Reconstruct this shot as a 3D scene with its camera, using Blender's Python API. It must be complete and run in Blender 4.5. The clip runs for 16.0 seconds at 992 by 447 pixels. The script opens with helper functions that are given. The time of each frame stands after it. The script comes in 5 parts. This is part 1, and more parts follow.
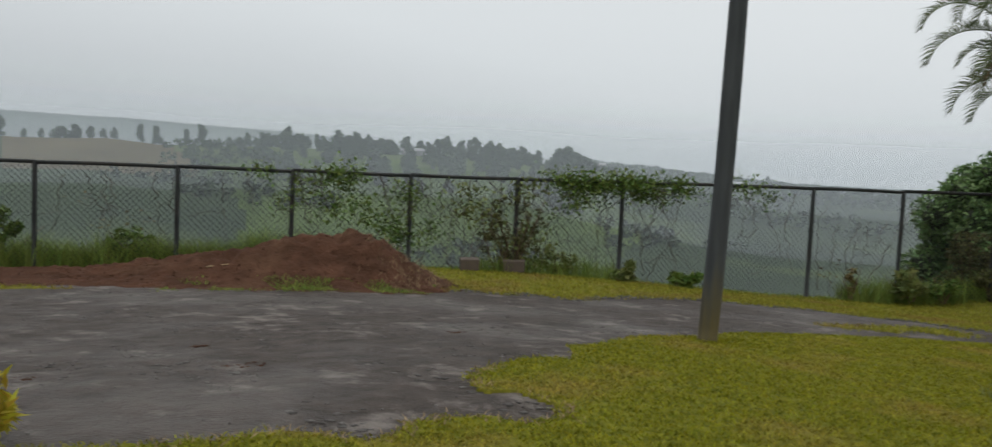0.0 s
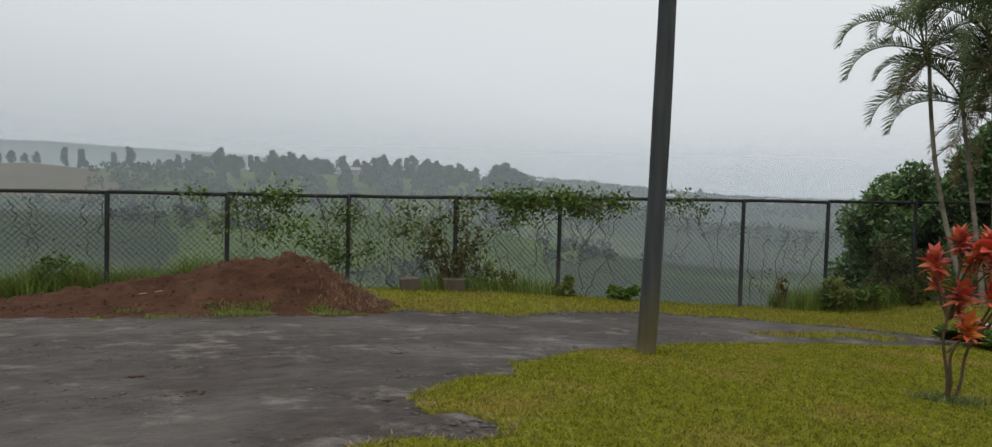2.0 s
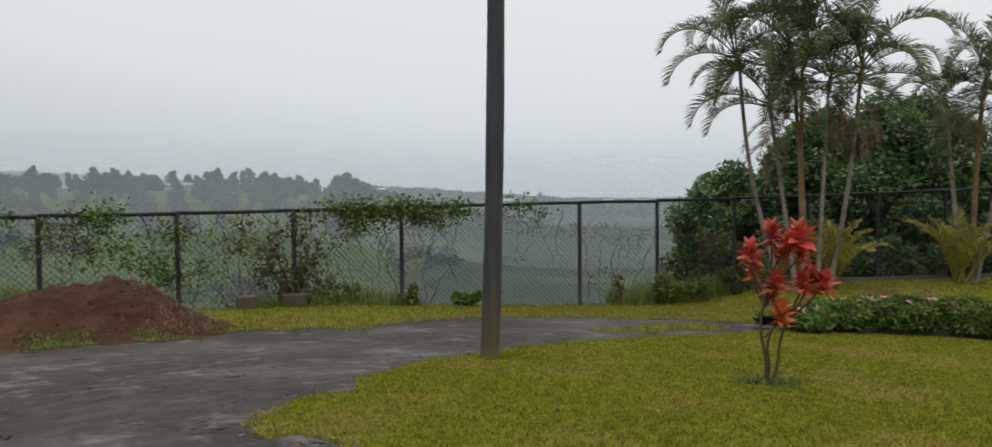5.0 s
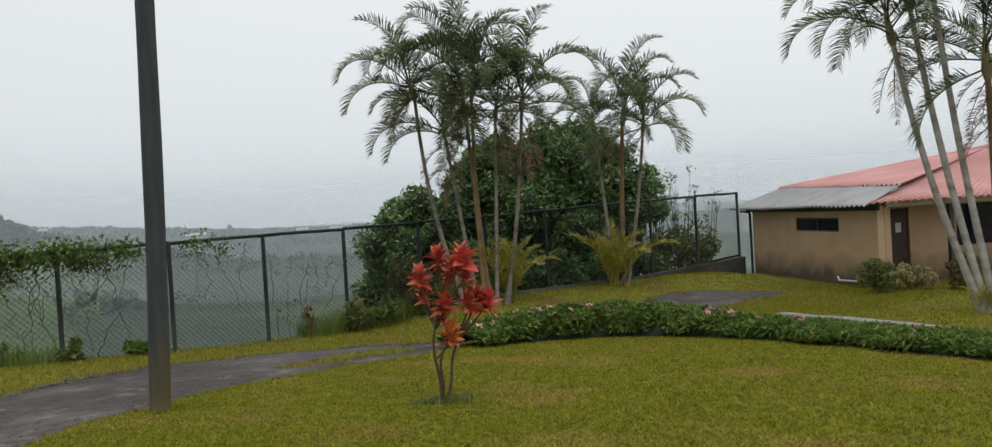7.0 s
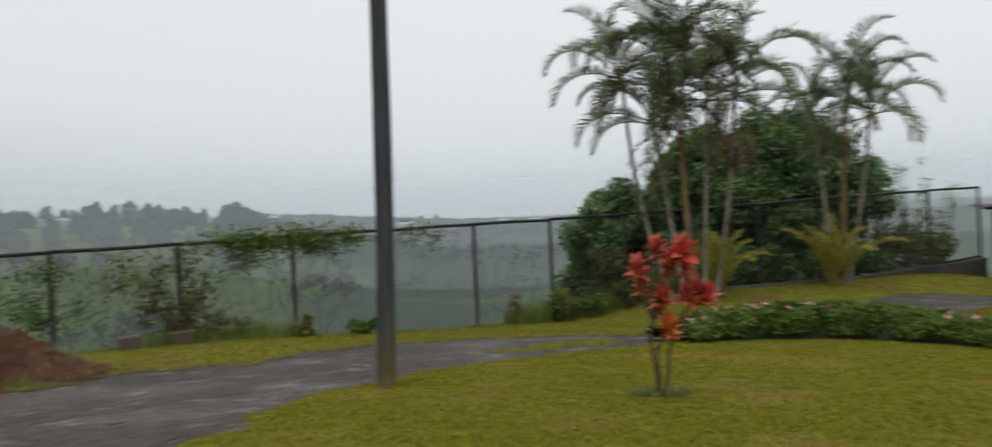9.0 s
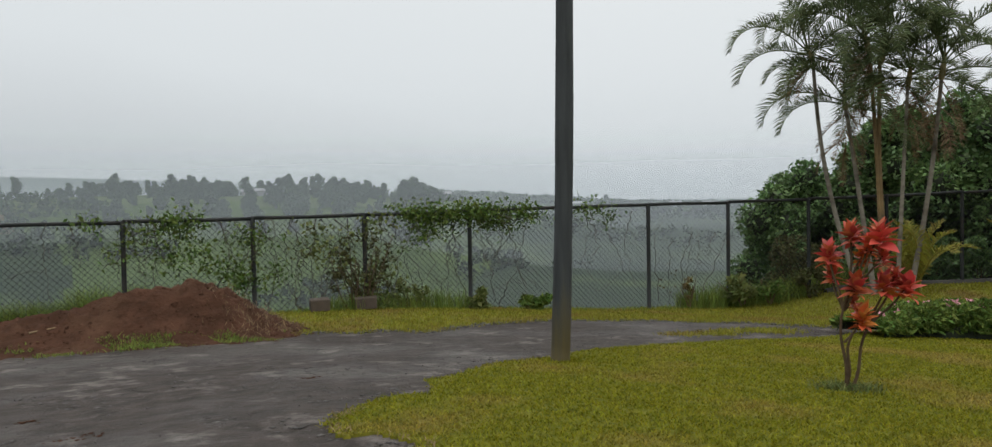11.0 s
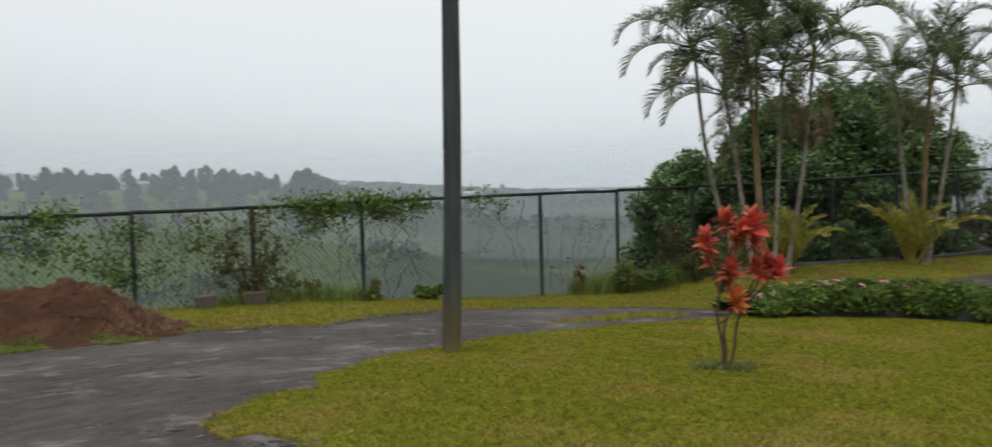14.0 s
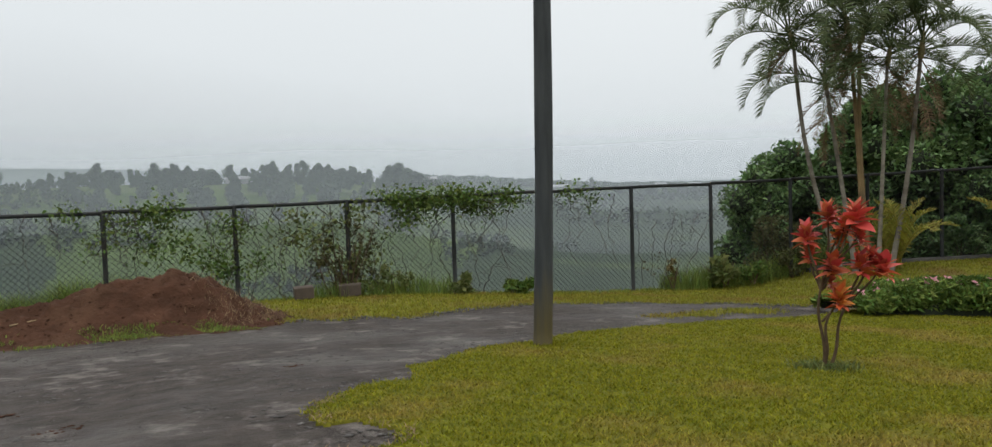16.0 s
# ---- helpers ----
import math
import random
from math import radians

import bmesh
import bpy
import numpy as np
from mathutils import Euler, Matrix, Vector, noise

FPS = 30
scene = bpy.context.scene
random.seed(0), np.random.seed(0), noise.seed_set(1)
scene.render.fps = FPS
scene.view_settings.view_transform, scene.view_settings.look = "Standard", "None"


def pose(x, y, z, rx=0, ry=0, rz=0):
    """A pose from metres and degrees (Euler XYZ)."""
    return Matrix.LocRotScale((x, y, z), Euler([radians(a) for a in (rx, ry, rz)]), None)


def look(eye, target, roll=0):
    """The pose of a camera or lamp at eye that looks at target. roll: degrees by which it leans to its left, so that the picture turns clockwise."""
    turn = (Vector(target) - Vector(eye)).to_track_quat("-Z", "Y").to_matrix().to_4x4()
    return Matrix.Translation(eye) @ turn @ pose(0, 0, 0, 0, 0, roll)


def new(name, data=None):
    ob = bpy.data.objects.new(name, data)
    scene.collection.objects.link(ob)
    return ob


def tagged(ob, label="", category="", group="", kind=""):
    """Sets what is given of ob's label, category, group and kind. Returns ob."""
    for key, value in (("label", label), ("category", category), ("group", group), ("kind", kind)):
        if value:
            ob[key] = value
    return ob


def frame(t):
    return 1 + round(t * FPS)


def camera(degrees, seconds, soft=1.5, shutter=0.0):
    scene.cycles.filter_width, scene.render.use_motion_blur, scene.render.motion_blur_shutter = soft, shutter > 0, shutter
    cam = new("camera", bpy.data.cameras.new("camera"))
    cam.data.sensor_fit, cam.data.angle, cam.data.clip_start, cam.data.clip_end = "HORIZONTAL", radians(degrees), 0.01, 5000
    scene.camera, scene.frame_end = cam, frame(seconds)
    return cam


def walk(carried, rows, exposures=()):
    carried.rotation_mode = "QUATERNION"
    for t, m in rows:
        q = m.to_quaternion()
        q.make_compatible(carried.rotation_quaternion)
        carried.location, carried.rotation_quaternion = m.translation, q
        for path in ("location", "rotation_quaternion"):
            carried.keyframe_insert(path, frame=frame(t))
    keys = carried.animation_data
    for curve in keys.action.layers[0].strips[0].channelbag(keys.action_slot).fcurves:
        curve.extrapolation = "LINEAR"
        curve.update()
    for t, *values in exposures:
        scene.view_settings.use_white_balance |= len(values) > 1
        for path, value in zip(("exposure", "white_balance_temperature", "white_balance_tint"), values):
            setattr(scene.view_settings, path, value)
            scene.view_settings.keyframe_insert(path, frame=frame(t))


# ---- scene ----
cam = camera(61.33, 16.0, soft=1.3, shutter=0.4)
# seconds, x, y, z, yaw, pitch, roll
ROWS = [
    (0.0, -0.080, 0.086, 2.359, -0.00, -4.06, -2.65),
    (0.5, -0.052, 0.056, 2.363, -5.08, -4.00, -3.09),
    (1.0, -0.033, 0.051, 2.371, -8.27, -3.72, -2.36),
    (1.5, -0.074, 0.023, 2.391, -5.61, -3.21, -1.84),
    (2.0, -0.091, 0.017, 2.386, -4.27, -2.75, -1.53),
    (2.5, -0.065, 0.036, 2.386, -4.26, -2.28, -0.53),
    (3.0, -0.049, 0.022, 2.389, -5.93, -1.95, 0.17),
    (5.5, -0.003, 0.069, 2.397, -18.82, -2.17, 0.41),
    (6.0, 0.054, -0.047, 2.413, -23.93, -2.19, 0.56),
    (6.5, 0.122, -0.125, 2.413, -30.57, -1.89, 1.66),
    (7.0, 0.159, -0.038, 2.433, -35.67, -1.01, 3.38),
    (7.5, 0.095, -0.051, 2.428, -34.05, -0.50, 3.94),
    (8.0, 0.085, -0.026, 2.429, -30.96, -0.17, 4.07),
    (8.5, 0.084, -0.010, 2.426, -29.75, -0.70, 3.56),
    (9.0, 0.030, 0.059, 2.416, -22.08, -0.81, 2.62),
    (9.5, -0.084, 0.049, 2.413, -11.01, -1.11, 1.91),
    (12.0, -0.029, 0.063, 2.387, -11.15, -2.37, 0.23),
    (12.5, 0.003, 0.040, 2.394, -17.17, -2.51, -0.22),
    (13.0, 0.038, 0.016, 2.397, -22.51, -2.60, 0.07),
    (13.5, 0.062, -0.009, 2.408, -23.94, -2.76, 0.66),
    (14.0, 0.011, 0.043, 2.399, -17.55, -2.69, 1.58),
    (14.5, -0.019, 0.059, 2.394, -14.06, -2.72, 1.56),
    (15.0, -0.012, 0.069, 2.398, -12.82, -3.04, 1.63),
    (15.5, -0.010, 0.039, 2.400, -11.90, -3.01, 1.80),
    (16.0, -0.013, 0.049, 2.402, -11.47, -2.94, 1.83),
]
walk(cam, [(t, pose(x, y, z, 90 + pitch, roll, yaw)) for t, x, y, z, yaw, pitch, roll in ROWS],
     exposures=[(0, 0.02), (2, 0.02), (3, 0.0), (5.5, 0.11), (6.5, 0.16), (7.2, 0.12), (8.5, 0.13), (9.5, 0.07), (12, 0.1), (13.5, 0.19), (14.5, 0.19), (16, 0.18)])

# ---- light: a wet overcast day ----
SKY_LOW, SKY_TOP, SUN = 0.63, 1.2, 0.8
world = bpy.data.worlds.new("overcast_sky")
scene.world = world
world.use_nodes = True
wn, wl = world.node_tree.nodes, world.node_tree.links
wn.clear()
w_out, w_bg = wn.new("ShaderNodeOutputWorld"), wn.new("ShaderNodeBackground")
w_sky = wn.new("ShaderNodeTexSky")
w_sky.sky_type, w_sky.sun_disc, w_sky.sun_elevation, w_sky.sun_rotation = "NISHITA", False, radians(62), radians(200)
w_sky.dust_density, w_sky.air_density = 6.0, 1.0
w_grey = wn.new("ShaderNodeHueSaturation")
w_grey.inputs["Saturation"].default_value, w_grey.inputs["Value"].default_value = 0.15, 0.06
w_co, w_sep, w_ramp = wn.new("ShaderNodeTexCoord"), wn.new("ShaderNodeSeparateXYZ"), wn.new("ShaderNodeValToRGB")
w_noise, w_add = wn.new("ShaderNodeTexNoise"), wn.new("ShaderNodeMath")
w_noise.inputs["Scale"].default_value, w_noise.inputs["Detail"].default_value = 2.2, 4.0
w_add.operation, w_add.inputs[1].default_value = "MULTIPLY_ADD", 0.09
els = w_ramp.color_ramp.elements
els[0].position, els[0].color = 0.0, (SKY_LOW * 0.94, SKY_LOW * 1.0, SKY_LOW * 1.04, 1)
els[1].position, els[1].color = 1.0, (SKY_TOP * 0.98, SKY_TOP, SKY_TOP * 1.03, 1)
e_mid = els.new(0.16)
e_mid.color = (SKY_LOW * 1.19, SKY_LOW * 1.26, SKY_LOW * 1.3, 1)
e_high = els.new(0.4)
e_high.color = (SKY_LOW * 1.29, SKY_LOW * 1.35, SKY_LOW * 1.38, 1)
w_mix = wn.new("ShaderNodeMixRGB")
w_mix.inputs[0].default_value = 0.88
wl.new(w_co.outputs["Generated"], w_sep.inputs[0])
wl.new(w_co.outputs["Generated"], w_noise.inputs["Vector"])
wl.new(w_noise.outputs["Fac"], w_add.inputs[0])
wl.new(w_sep.outputs["Z"], w_add.inputs[2])
w_side = wn.new("ShaderNodeMath")
w_side.operation, w_side.inputs[1].default_value = "MULTIPLY_ADD", 0.22
wl.new(w_sep.outputs["X"], w_side.inputs[0])
wl.new(w_add.outputs[0], w_side.inputs[2])
wl.new(w_side.outputs[0], w_ramp.inputs[0])
wl.new(w_sky.outputs[0], w_grey.inputs["Color"])
wl.new(w_grey.outputs[0], w_mix.inputs[1])
wl.new(w_ramp.outputs[0], w_mix.inputs[2])
wl.new(w_mix.outputs[0], w_bg.inputs["Color"])
wl.new(w_bg.outputs[0], w_out.inputs[0])
sun = new("sun", bpy.data.lights.new("sun", "SUN"))
sun.data.energy, sun.data.angle, sun.data.color = SUN, radians(50), (1.0, 0.98, 0.94)
sun.matrix_world = look((0, 0, 60), (8, 22, 0))

RNG = np.random.default_rng(7)


# ---- materials ----
def material(name, low, high, scale=6.0, rough=0.8, bump=0.3, fine=60.0, vary=0.15, island=0.0, wet=0.0, stain=None, stain_scale=0.6, stain_amount=0.5,
             stretch=(1, 1, 1), metal=0.0, leaf=0.0, hue=0.0, spec=0.5, distance=0.01, damp=None, fleck=None, fleck_scale=4.0, fleck_from=0.6):
    """Noise at two scales between two base colours, with bump, wear and per-piece variation."""
    m = bpy.data.materials.new(name)
    m.use_nodes = True
    n, l = m.node_tree.nodes, m.node_tree.links
    b = n["Principled BSDF"]
    co, mp = n.new("ShaderNodeTexCoord"), n.new("ShaderNodeMapping")
    mp.inputs["Scale"].default_value = stretch
    l.new(co.outputs["Object"], mp.inputs[0])
    n1, n2, n3 = (n.new("ShaderNodeTexNoise") for _ in range(3))
    for node, s, d in ((n1, scale, 5), (n2, fine, 3), (n3, stain_scale, 6)):
        node.inputs["Scale"].default_value, node.inputs["Detail"].default_value = s, d
        l.new(mp.outputs[0], node.inputs["Vector"])
    add = n.new("ShaderNodeMath")
    add.operation, add.inputs[1].default_value = "MULTIPLY_ADD", 0.45
    sub = n.new("ShaderNodeMath")
    sub.operation, sub.inputs[1].default_value, sub.inputs[2].default_value = "MULTIPLY_ADD", 1.6, -0.52
    l.new(n2.outputs["Fac"], add.inputs[0])
    l.new(n1.outputs["Fac"], sub.inputs[0])
    l.new(sub.outputs[0], add.inputs[2])
    mix = n.new("ShaderNodeMixRGB")
    mix.use_clamp = True
    mix.inputs[1].default_value, mix.inputs[2].default_value = (*low, 1), (*high, 1)
    l.new(add.outputs[0], mix.inputs[0])
    out = mix.outputs[0]
    if stain:
        r = n.new("ShaderNodeMapRange")
        r.inputs[1].default_value, r.inputs[2].default_value, r.inputs[4].default_value = 0.52, 0.68, stain_amount
        l.new(n3.outputs["Fac"], r.inputs[0])
        sm = n.new("ShaderNodeMixRGB")
        sm.inputs[2].default_value = (*stain, 1)
        l.new(r.outputs[0], sm.inputs[0])
        l.new(out, sm.inputs[1])
        out = sm.outputs[0]
    if fleck:
        # ragged worn flecks, stretched a little along the drive
        fn, fr, fm = n.new("ShaderNodeTexNoise"), n.new("ShaderNodeMapRange"), n.new("ShaderNodeMixRGB")
        fn.inputs["Scale"].default_value, fn.inputs["Detail"].default_value, fn.inputs["Roughness"].default_value = fleck_scale, 9.0, 0.68
        fr.inputs[1].default_value, fr.inputs[2].default_value, fr.inputs[4].default_value = fleck_from, fleck_from + 0.1, 0.75
        fm.inputs[2].default_value = (*fleck, 1)
        l.new(mp.outputs[0], fn.inputs["Vector"])
        l.new(fn.outputs["Fac"], fr.inputs[0])
        l.new(fr.outputs[0], fm.inputs[0])
        l.new(out, fm.inputs[1])
        out = fm.outputs[0]
    if damp:
        # mould that has crept up from the foot of a wall, with a ragged edge
        sp, ed, mr, dm = n.new("ShaderNodeSeparateXYZ"), n.new("ShaderNodeMath"), n.new("ShaderNodeMapRange"), n.new("ShaderNodeMixRGB")
        ed.operation, ed.inputs[1].default_value = "MULTIPLY_ADD", -1.1
        l.new(co.outputs["Object"], sp.inputs[0])
        l.new(n1.outputs["Fac"], ed.inputs[0])
        l.new(sp.outputs["Z"], ed.inputs[2])
        for k, value in ((1, -0.38), (2, 0.3), (3, 0.95), (4, 0.0)):
            mr.inputs[k].default_value = value
        l.new(ed.outputs[0], mr.inputs[0])
        l.new(mr.outputs[0], dm.inputs[0])
        l.new(out, dm.inputs[1])
        dm.inputs[2].default_value = (*damp, 1)
        out = dm.outputs[0]
    hs = n.new("ShaderNodeHueSaturation")
    if island:
        g = n.new("ShaderNodeNewGeometry")
        src = g.outputs["Random Per Island"]
        amount = island
    else:
        g = n.new("ShaderNodeObjectInfo")
        src = g.outputs["Random"]
        amount = vary
    vr = n.new("ShaderNodeMapRange")
    vr.inputs[3].default_value, vr.inputs[4].default_value = 1 - amount, 1 + amount
    l.new(src, vr.inputs[0])
    l.new(vr.outputs[0], hs.inputs["Value"])
    if hue:
        hr = n.new("ShaderNodeMapRange")
        hr.inputs[3].default_value, hr.inputs[4].default_value = 0.5 - hue, 0.5 + hue
        pw = n.new("ShaderNodeMath")
        pw.operation, pw.inputs[1].default_value = "FRACT", 0
        ml = n.new("ShaderNodeMath")
        ml.operation, ml.inputs[1].default_value = "MULTIPLY", 7.31
        l.new(src, ml.inputs[0])
        l.new(ml.outputs[0], pw.inputs[0])
        l.new(pw.outputs[0], hr.inputs[0])
        l.new(hr.outputs[0], hs.inputs["Hue"])
    l.new(out, hs.inputs["Color"])
    l.new(hs.outputs[0], b.inputs["Base Color"])
    b.inputs["Roughness"].default_value, b.inputs["Metallic"].default_value = rough, metal
    b.inputs["Specular IOR Level"].default_value = spec
    if wet:
        wr = n.new("ShaderNodeMapRange")
        wr.inputs[1].default_value, wr.inputs[2].default_value = 0.42, 0.62
        wr.inputs[3].default_value, wr.inputs[4].default_value = rough, max(0.06, rough - wet)
        l.new(n3.outputs["Fac"], wr.inputs[0])
        l.new(wr.outputs[0], b.inputs["Roughness"])
    if bump:
        bp = n.new("ShaderNodeBump")
        bp.inputs["Strength"].default_value, bp.inputs["Distance"].default_value = bump, distance
        l.new(add.outputs[0], bp.inputs["Height"])
        l.new(bp.outputs[0], b.inputs["Normal"])
    if leaf:
        tr, ms = n.new("ShaderNodeBsdfTranslucent"), n.new("ShaderNodeMixShader")
        ms.inputs[0].default_value = leaf
        l.new(hs.outputs[0], tr.inputs["Color"])
        l.new(b.outputs[0], ms.inputs[1])
        l.new(tr.outputs[0], ms.inputs[2])
        l.new(ms.outputs[0], n["Material Output"].inputs[0])
    return m


M_SOIL = material("bare_soil", (0.07, 0.045, 0.03), (0.13, 0.085, 0.05), 3, 0.95, 0.6, 40)
M_LAWN = material("mown_lawn", (0.055, 0.07, 0.005), (0.2, 0.19, 0.013), 13, 0.9, 0.9, 55, stain=(0.2, 0.145, 0.035), stain_scale=0.9, stain_amount=0.65, distance=0.02, spec=0.15)
M_BLADE = material("grass_blades", (0.095, 0.115, 0.007), (0.29, 0.27, 0.018), 13, 0.7, 0, 45, island=0.5, leaf=0.35, hue=0.02, stain=(0.3, 0.215, 0.055), stain_scale=0.9, stain_amount=0.65, spec=0.15)
M_WILD = material("wild_grass_blades", (0.11, 0.165, 0.03), (0.21, 0.26, 0.06), 2, 0.7, 0, 30, island=0.35, leaf=0.35, hue=0.03, spec=0.15)
M_VERGE = material("rough_verge_grass", (0.095, 0.105, 0.014), (0.24, 0.222, 0.034), 6, 0.9, 0.9, 30, stain=(0.165, 0.108, 0.04), stain_scale=0.9, stain_amount=0.7, distance=0.03, spec=0.1)
M_VERGE_BLADE = material("verge_blades", (0.135, 0.146, 0.016), (0.33, 0.307, 0.044), 6, 0.7, 0, 14, island=0.4, leaf=0.35, hue=0.025, stain=(0.25, 0.17, 0.055), stain_scale=0.9, stain_amount=0.7, spec=0.1)
M_BORDER = material("mixed_border_leaf", (0.26, 0.27, 0.09), (0.5, 0.4, 0.2), 3, 0.6, 0, 20, island=0.45, leaf=0.35, hue=0.05)
M_OLIVE = material("olive_shrub_leaf", (0.06, 0.07, 0.028), (0.13, 0.125, 0.05), 2, 0.6, 0, 20, island=0.4, leaf=0.3, hue=0.03, spec=0.15)
M_STRAW = material("dry_straw", (0.17, 0.115, 0.06), (0.3, 0.22, 0.12), 4, 0.9, 0.2, 60, island=0.35)
M_ASPHALT = material("wet_asphalt", (0.024, 0.0192, 0.016), (0.09, 0.073, 0.061), 5.0, 0.8, 1.0, 60, wet=0.22, stain=(0.11, 0.093, 0.081), stain_scale=0.6, stain_amount=0.38, distance=0.035, spec=0.24, fleck=(0.22, 0.193, 0.172), fleck_scale=1.9, fleck_from=0.555)
M_GRAVEL = material("loose_gravel", (0.06, 0.055, 0.05), (0.16, 0.148, 0.138), 8, 0.8, 0.3, 50, island=0.4)
M_CHIP = material("pale_asphalt_chip", (0.05, 0.046, 0.042), (0.13, 0.12, 0.112), 8, 0.8, 0.3, 50, island=0.4, spec=0.2)
M_DIRT = material("red_dirt", (0.038, 0.019, 0.011), (0.1, 0.048, 0.029), 3.0, 0.95, 1.0, 22, stain=(0.115, 0.065, 0.038), stain_scale=1.3, stain_amount=0.35, distance=0.06, spec=0.1)
M_POLE = material("weathered_pole_wood", (0.026, 0.029, 0.031), (0.06, 0.065, 0.066), 5, 0.85, 0.8, 50, stretch=(3, 3, 0.25), stain=(0.075, 0.066, 0.034), stain_scale=0.5, stain_amount=0.5, spec=0.25, damp=(0.085, 0.068, 0.028))
M_STEEL = material("dark_painted_steel", (0.012, 0.014, 0.014), (0.028, 0.03, 0.028), 6, 0.6, 0.3, 60, stain=(0.05, 0.036, 0.026), stain_scale=2.5, stain_amount=0.4, spec=0.2)
M_WIRE = material("dull_mesh_wire", (0.012, 0.013, 0.014), (0.03, 0.032, 0.033), 3, 0.75, 0, 40, spec=0.15)
M_LEAF_D = material("dark_tree_leaf", (0.055, 0.115, 0.042), (0.17, 0.265, 0.085), 0.7, 0.5, 0, 9, island=0.5, leaf=0.25, hue=0.02, spec=0.4)
# near-black base colour, paints the shade deep inside hedge and tree
M_CORE = material("painted_inner_shade", (0.012, 0.02, 0.01), (0.03, 0.035, 0.018), 4, 0.95, 0.5, 30)
M_HEDGE = material("hedge_leaf", (0.06, 0.115, 0.022), (0.17, 0.23, 0.05), 5, 0.6, 0, 20, island=0.5, leaf=0.25, hue=0.03, spec=0.15)
M_VINE = material("vine_leaf", (0.055, 0.1, 0.022), (0.155, 0.215, 0.05), 2, 0.55, 0, 20, island=0.4, leaf=0.3, hue=0.03, spec=0.15)
M_VINE_STEM = material("dry_vine_stem", (0.035, 0.03, 0.022), (0.09, 0.075, 0.055), 6, 0.9, 0.2, 40, island=0.3)
M_SHRUB = material("pale_shrub_leaf", (0.1, 0.13, 0.038), (0.21, 0.23, 0.08), 2, 0.6, 0, 20, island=0.4, leaf=0.3, hue=0.03, spec=0.15)
M_BROWN_LEAF = material("brown_leaf", (0.1, 0.075, 0.03), (0.2, 0.15, 0.06), 2, 0.7, 0, 20, island=0.4, leaf=0.3, hue=0.03, spec=0.15)
M_PINK = material("pink_petal", (0.58, 0.2, 0.26), (0.78, 0.38, 0.44), 8, 0.6, 0, 30, island=0.25, leaf=0.3)
M_RED = material("red_orange_leaf", (0.42, 0.055, 0.034), (0.62, 0.15, 0.08), 6, 0.5, 0.2, 40, vary=0.4, leaf=0.3, hue=0.015)
M_ORANGE = material("orange_leaf", (0.45, 0.1, 0.02), (0.65, 0.2, 0.05), 4, 0.5, 0.2, 40, vary=0.3, leaf=0.3, hue=0.02)
M_STEM = material("woody_stem", (0.06, 0.04, 0.024), (0.14, 0.098, 0.058), 12, 0.9, 0.5, 60, spec=0.1)
M_TRUNK = material("ringed_palm_trunk", (0.11, 0.09, 0.066), (0.29, 0.265, 0.215), 3.0, 0.85, 0.8, 30, stain=(0.055, 0.042, 0.027), stain_scale=1.1, stain_amount=0.85, stretch=(0.7, 0.7, 2.6))
M_TRUNK_P = material("pale_lichened_palm_trunk", (0.2, 0.19, 0.165), (0.44, 0.42, 0.38), 3.5, 0.85, 0.8, 30, stain=(0.09, 0.078, 0.06), stain_scale=1.6, stain_amount=0.85, stretch=(0.7, 0.7, 1.6))
M_TRUNK_Y = material("ochre_palm_trunk", (0.13, 0.082, 0.036), (0.25, 0.17, 0.075), 2.2, 0.85, 0.6, 40, stain=(0.06, 0.045, 0.028), stain_scale=1.1, stain_amount=0.8, stretch=(1, 1, 2.0))
M_SHEATH = material("palm_sheath", (0.1, 0.09, 0.035), (0.2, 0.16, 0.06), 3, 0.6, 0.3, 40, stretch=(2, 2, 0.5))
M_FROND = material("palm_frond_leaf", (0.055, 0.08, 0.034), (0.135, 0.165, 0.072), 1.2, 0.65, 0, 20, island=0.35, leaf=0.42, hue=0.025, spec=0.15)
M_FROND_Y = material("yellow_palm_frond", (0.2, 0.2, 0.03), (0.38, 0.34, 0.06), 1.2, 0.6, 0, 20, island=0.35, leaf=0.3, hue=0.03)
M_FROND_B = material("dry_palm_frond", (0.12, 0.075, 0.04), (0.24, 0.16, 0.09), 2, 0.9, 0, 20, island=0.35, leaf=0.2)
M_WALL = material("peach_painted_render", (0.42, 0.28, 0.165), (0.53, 0.37, 0.225), 1.6, 0.85, 0.25, 35, stain=(0.36, 0.24, 0.14), stain_scale=0.7, stain_amount=0.5, damp=(0.085, 0.062, 0.042))
M_ROOF_RED = material("faded_red_roof_sheet", (0.4, 0.165, 0.15), (0.54, 0.26, 0.24), 0.8, 0.5, 0.2, 30, stain=(0.6, 0.4, 0.38), stain_scale=0.7, stain_amount=0.45)
M_ROOF_GREY = material("galvanised_roof_sheet", (0.2, 0.21, 0.21), (0.33, 0.33, 0.32), 1.0, 0.5, 0.2, 30, stain=(0.17, 0.15, 0.135), stain_scale=1.2, stain_amount=0.5, metal=0.1)
M_FASCIA = material("dark_fascia", (0.025, 0.026, 0.028), (0.06, 0.06, 0.06), 4, 0.7, 0.2, 40)
M_CREAM = material("cream_painted_board", (0.5, 0.45, 0.36), (0.62, 0.56, 0.46), 2, 0.7, 0.2, 40)
M_WOODDOOR = material("dark_stained_door_wood", (0.025, 0.014, 0.01), (0.06, 0.032, 0.022), 5, 0.45, 0.3, 50, stretch=(4, 4, 0.4))
